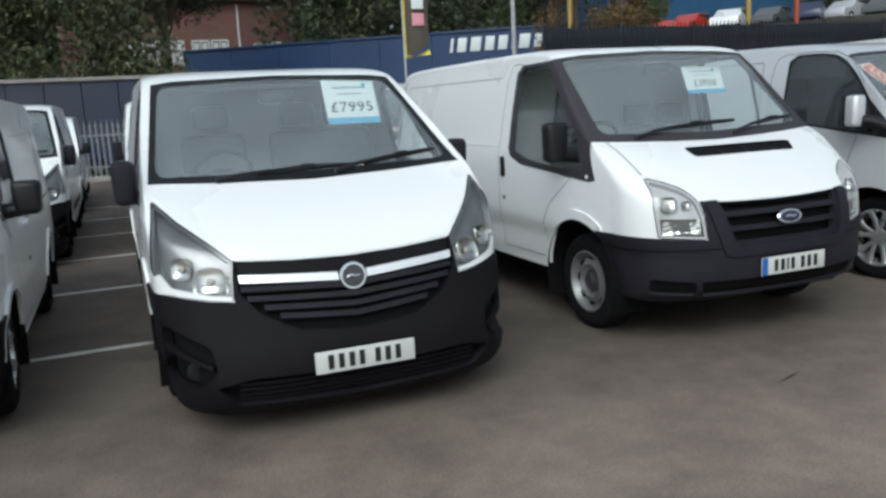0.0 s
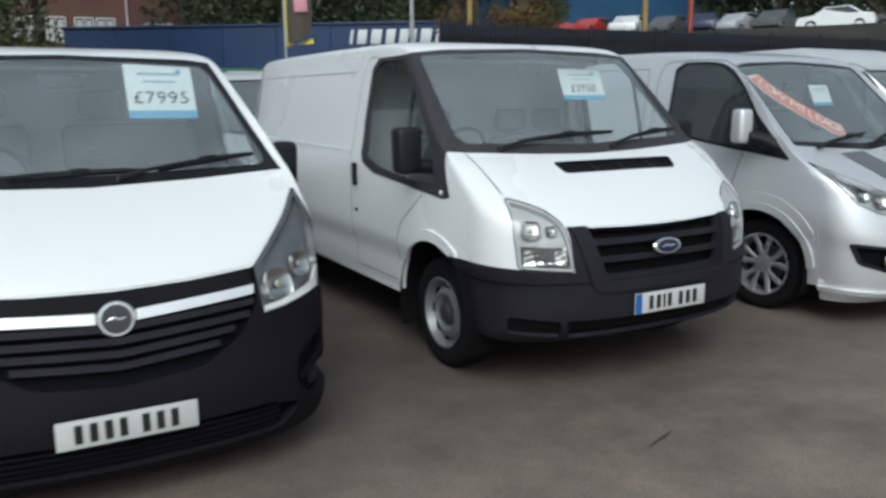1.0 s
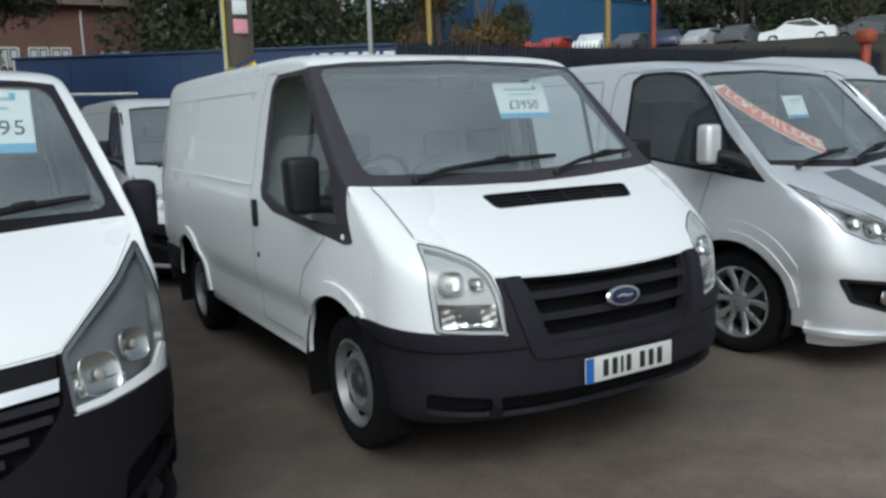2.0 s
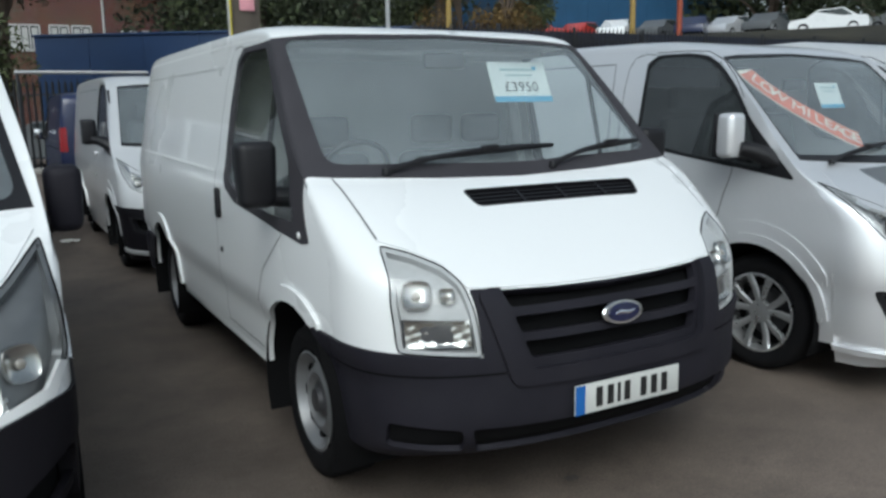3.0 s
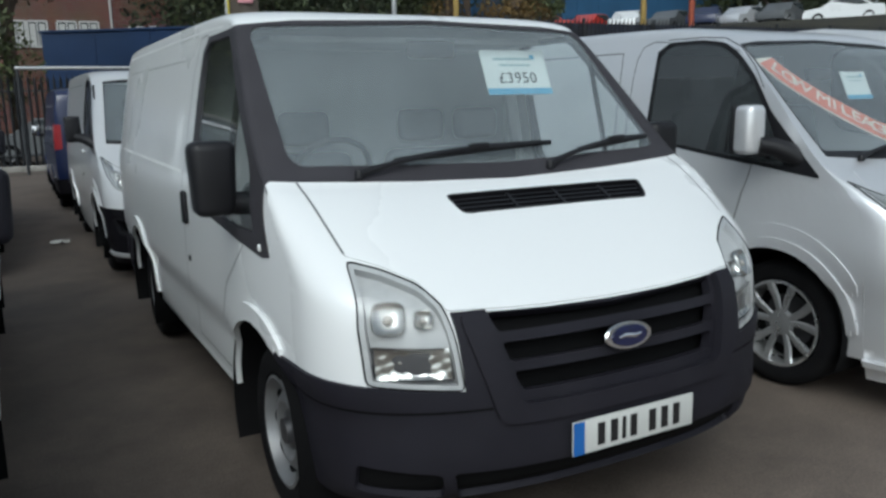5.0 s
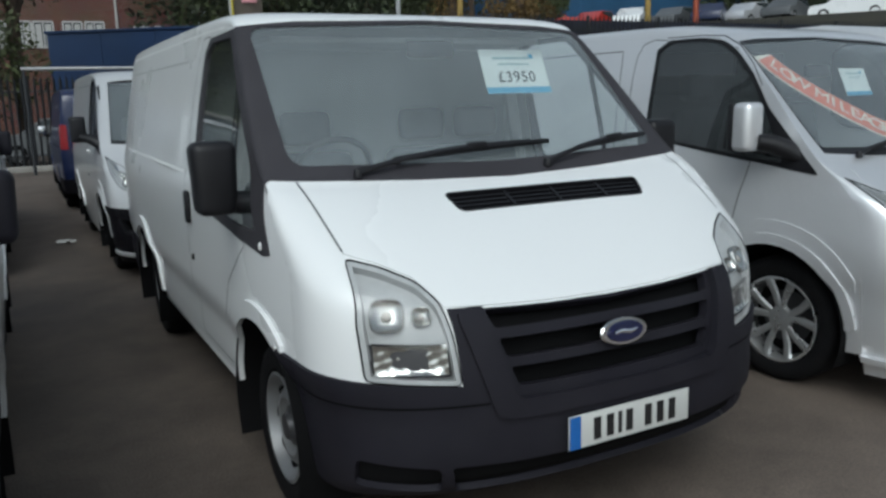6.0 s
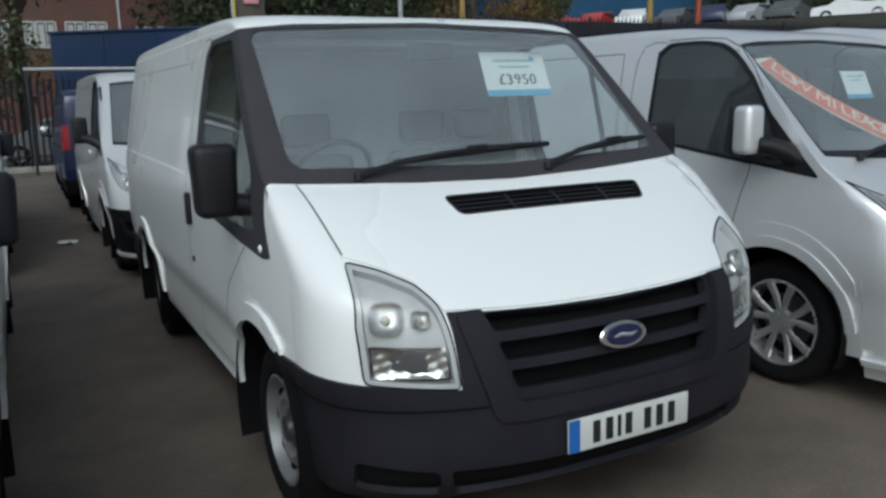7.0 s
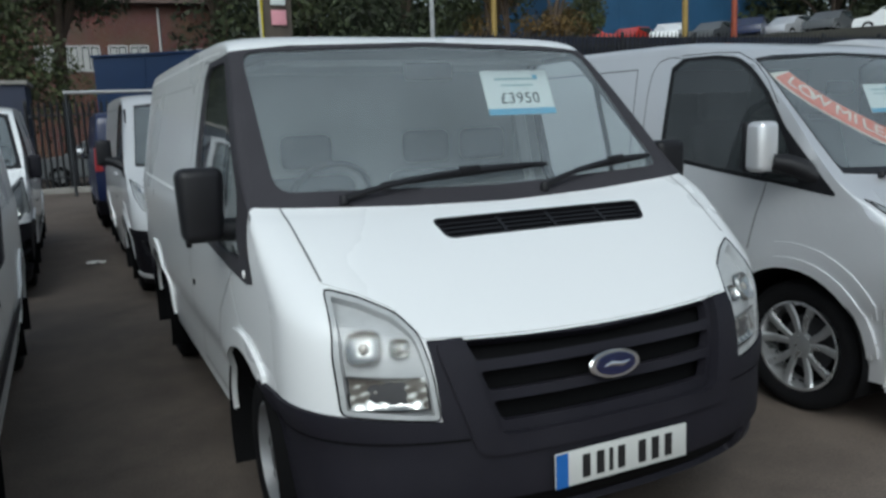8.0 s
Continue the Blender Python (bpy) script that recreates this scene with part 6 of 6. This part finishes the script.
def post(name, x, y, h, r, m, label, knob=None):
    p = thing(name, label, "post")
    part("shaft", tube([(x, y, 0), (x, y, h)], r, 10), m, p)
    part("foot_plate", box(x, y, .02, r * 4, r * 4, .04, .005), m, p)
    if knob:
        part("head", box(x, y, h, r * 3.4, r * 3.4, r * 3, r), knob, p)


post("lamp_post", 13.1, 28.3, 9.0, .085, M_GALV, "tall galvanised lamp post")
post("marker_post", 15.3, 27.9, 8.0, .10, M_YELLOW, "yellow post with a red foot")
post("red_post", 24.8, 26.4, 7.5, .11, M_ORANGE, "slim orange-red steel post")
post("yellow_post", 24.3, 28.6, 8.0, .12, M_YELLOW, "tall yellow steel sign post")
post("red_post", 21.1, 14.7, 3.4, .13, M_ORANGE, "orange-red post with a round head", M_ORANGE)

# feather flag
flag = thing("feather_flag", "brown feather flag with yellow edge and pink print", "flag")
FX, FY = 4.95, 15.6
part("flag_pole", tube([(FX - .28, FY, 0), (FX - .28, FY, 4.7)], .022, 8), M_GALV, flag)
part("flag_base", lathe([(.001, .06), (.28, .05), (.30, .0)], 20, Matrix.Translation((FX - .28, FY, 0))), M_MATTBLACK, flag)


def sheet(x0, z0, x1, z1, y, m, name, slope=0.0, parent=None):
    bm = bmesh.new()
    cols = []
    for i in range(9):
        x = x0 + (x1 - x0) * i / 8
        cols.append([bm.verts.new((x, y + .025 * math.sin(i * .9 + j * .35), z0 + slope * (i / 8) ** 1.4 + (z1 - z0 - slope * (i / 8)) * j / 12)) for j in range(13)])
    for a, b in zip(cols, cols[1:]):
        for j in range(12):
            bm.faces.new((a[j], b[j], b[j + 1], a[j + 1]))
    part(name, bm, m, parent)


sheet(FX - .25, 2.66, FX + .25, 4.6, FY, M_FLAG, "flag_cloth", .20, flag)
sheet(FX - .28, 2.62, FX - .23, 4.6, FY - .02, M_FLAGYEL, "flag_hem", 0, flag)
sheet(FX - .27, 2.60, FX + .25, 2.67, FY - .02, M_FLAGYEL, "flag_hem", .18, flag)
for k in range(4):
    part("flag_print", box(FX + .02, FY - .05, 3.35 + k * .32, .25, .01, .24, .004), M_FLAGPINK if k % 2 == 0 else M_SIGN, flag)

# small bits behind the fence
gs = thing("green_sign", "small green sign board with pale print", "sign")
part("board", box(8.2, 33.2, 2.75, 2.3, .05, .34, .01), mat("sign_green", (.02, .11, .04), .5, vary=.08), gs)
part("print_bar", box(8.2, 33.165, 2.75, 1.8, .02, .12), M_SIGN, gs)
for x in (7.3, 9.1):
    part("leg", box(x, 33.24, 1.35, .08, .06, 2.7), M_GALV, gs)


# ---- trees ----
def tree(x, y, h, r, m, seed, name="tree", label="dark green leafy tree behind the yard", low=.25, count=2600, leaf=.28):
    rng = random.Random(seed)
    t = thing(name, label, "tree", "trees", m=pose(x, y, 0))
    trunk = tube([(0, 0, 0), (rng.uniform(-.2, .2), 0, h * .3), (rng.uniform(-.4, .4), rng.uniform(-.3, .3), h * .62), (rng.uniform(-.5, .5), 0, h * .9)], [h * .026, h * .021, h * .013, h * .004], 10)
    part("trunk", trunk, M_BARK, t)
    lumps = []
    for k in range(13):
        a = rng.uniform(0, 2 * math.pi)
        z = h * rng.uniform(low + .08, .92)
        rr = r * rng.uniform(.25, .85) * (1 - .55 * abs(z / h - .5))
        c = Vector((rr * math.cos(a), rr * math.sin(a), z))
        lumps.append((c, r * rng.uniform(.28, .50)))
        part("limb", tube([(0, 0, z * .62), (c.x * .5, c.y * .5, z * .86), tuple(c)], [h * .009, h * .006, h * .002], 6), M_BARK, t)
    g = np.random.default_rng(seed)
    lc = np.array([tuple(c) for c, _ in lumps])[np.arange(count) % len(lumps)]
    ls = np.array([r0 for _, r0 in lumps])[np.arange(count) % len(lumps)]
    d = g.normal(size=(count, 3)) * (1, 1, .8)
    d /= np.linalg.norm(d, axis=1, keepdims=True)
    p = lc + d * (ls * g.random(count) ** .4 * 1.15)[:, None]
    e1 = g.normal(size=(count, 3))
    e1 /= np.linalg.norm(e1, axis=1, keepdims=True)
    e2 = np.cross(e1, g.normal(size=(count, 3)))
    e2 /= np.linalg.norm(e2, axis=1, keepdims=True)
    w = (leaf * g.uniform(.5, 1.2, count))[:, None]
    verts = np.stack([p - e1 * w, p - e2 * w * .45, p + e1 * w, p + e2 * w * .45], 1).reshape(-1, 3)
    me = bpy.data.meshes.new("crown")
    me.from_pydata(verts.tolist(), [], np.arange(4 * count).reshape(-1, 4).tolist())
    me.materials.append(m)
    ob = new("crown", me)
    ob.parent = t
    tagged(ob, kind="stuff")
    return t


for k, (x, y, h, r, m) in enumerate(((-7.5, 36, 10, 4.6, M_LEAF2), (-2.0, 38, 11, 4.4, M_LEAF2), (-13, 38, 12, 5.5, M_LEAF), (3.0, 78, 19, 6.5, M_LEAF), (-12, 70, 19, 7, M_LEAF), (9.5, 54, 16, 6, M_LEAF), (15, 52, 15, 6, M_LEAF2),
                                     (20.5, 50, 14, 6, M_LEAF), (26, 49, 14, 6, M_LEAF2), (36, 72, 15, 6.5, M_LEAF), (55, 48, 17, 7, M_LEAF), (52, 36, 16, 7, M_LEAF), (-20, 44, 15, 7, M_LEAF), (47, 24, 13, 6, M_LEAF), (54, 15, 14, 6.5, M_LEAF), (-18, 60, 17, 7, M_LEAF))):
    tree(x, y, h, r, m, 40 + k, count=17000 if y < 45 else 9000, leaf=.13 if y < 45 else .22, low=.12)
tree(1.0, 41.0, 13.5, 4.6, M_LEAF, 71, low=.48, count=14000, leaf=.15)
for k, (x, y, h, r, m) in enumerate(((21.8, 34.4, 9.6, 2.2, M_LEAFOR), (20.0, 35.6, 9.0, 2.1, M_LEAFOR), (23.6, 35.6, 7.6, 1.7, M_LEAF2))):
    tree(x, y, h, r, m, 80 + k, "shrub_tree", "autumn-tinted bushy tree behind the fence", low=.08, count=9000, leaf=.10)


# far woods closing the view behind everything
g = np.random.default_rng(7)
N = 100000
az = np.radians(g.uniform(-42, 80, N))
top = 15 + 2.2 * np.sin(az * 9) + 1.5 * np.sin(az * 23 + 1) + 1.0 * np.sin(az * 61)
dist = g.uniform(74, 86, N)
p = np.stack([dist * np.sin(az), dist * np.cos(az), g.random(N) ** .9 * top], 1)
e1 = g.normal(size=(N, 3))
e1 /= np.linalg.norm(e1, axis=1, keepdims=True)
e2 = np.cross(e1, g.normal(size=(N, 3)))
e2 /= np.linalg.norm(e2, axis=1, keepdims=True)
w = g.uniform(.25, .62, N)[:, None]
me = bpy.data.meshes.new("far_woods")
me.from_pydata(np.stack([p - e1 * w, p - e2 * w * .5, p + e1 * w, p + e2 * w * .5], 1).reshape(-1, 3).tolist(), [], np.arange(4 * N).reshape(-1, 4).tolist())
me.materials.append(M_LEAF)
tagged(new("far_woods", me), "dark green woodland closing the distance", "woods", kind="stuff")
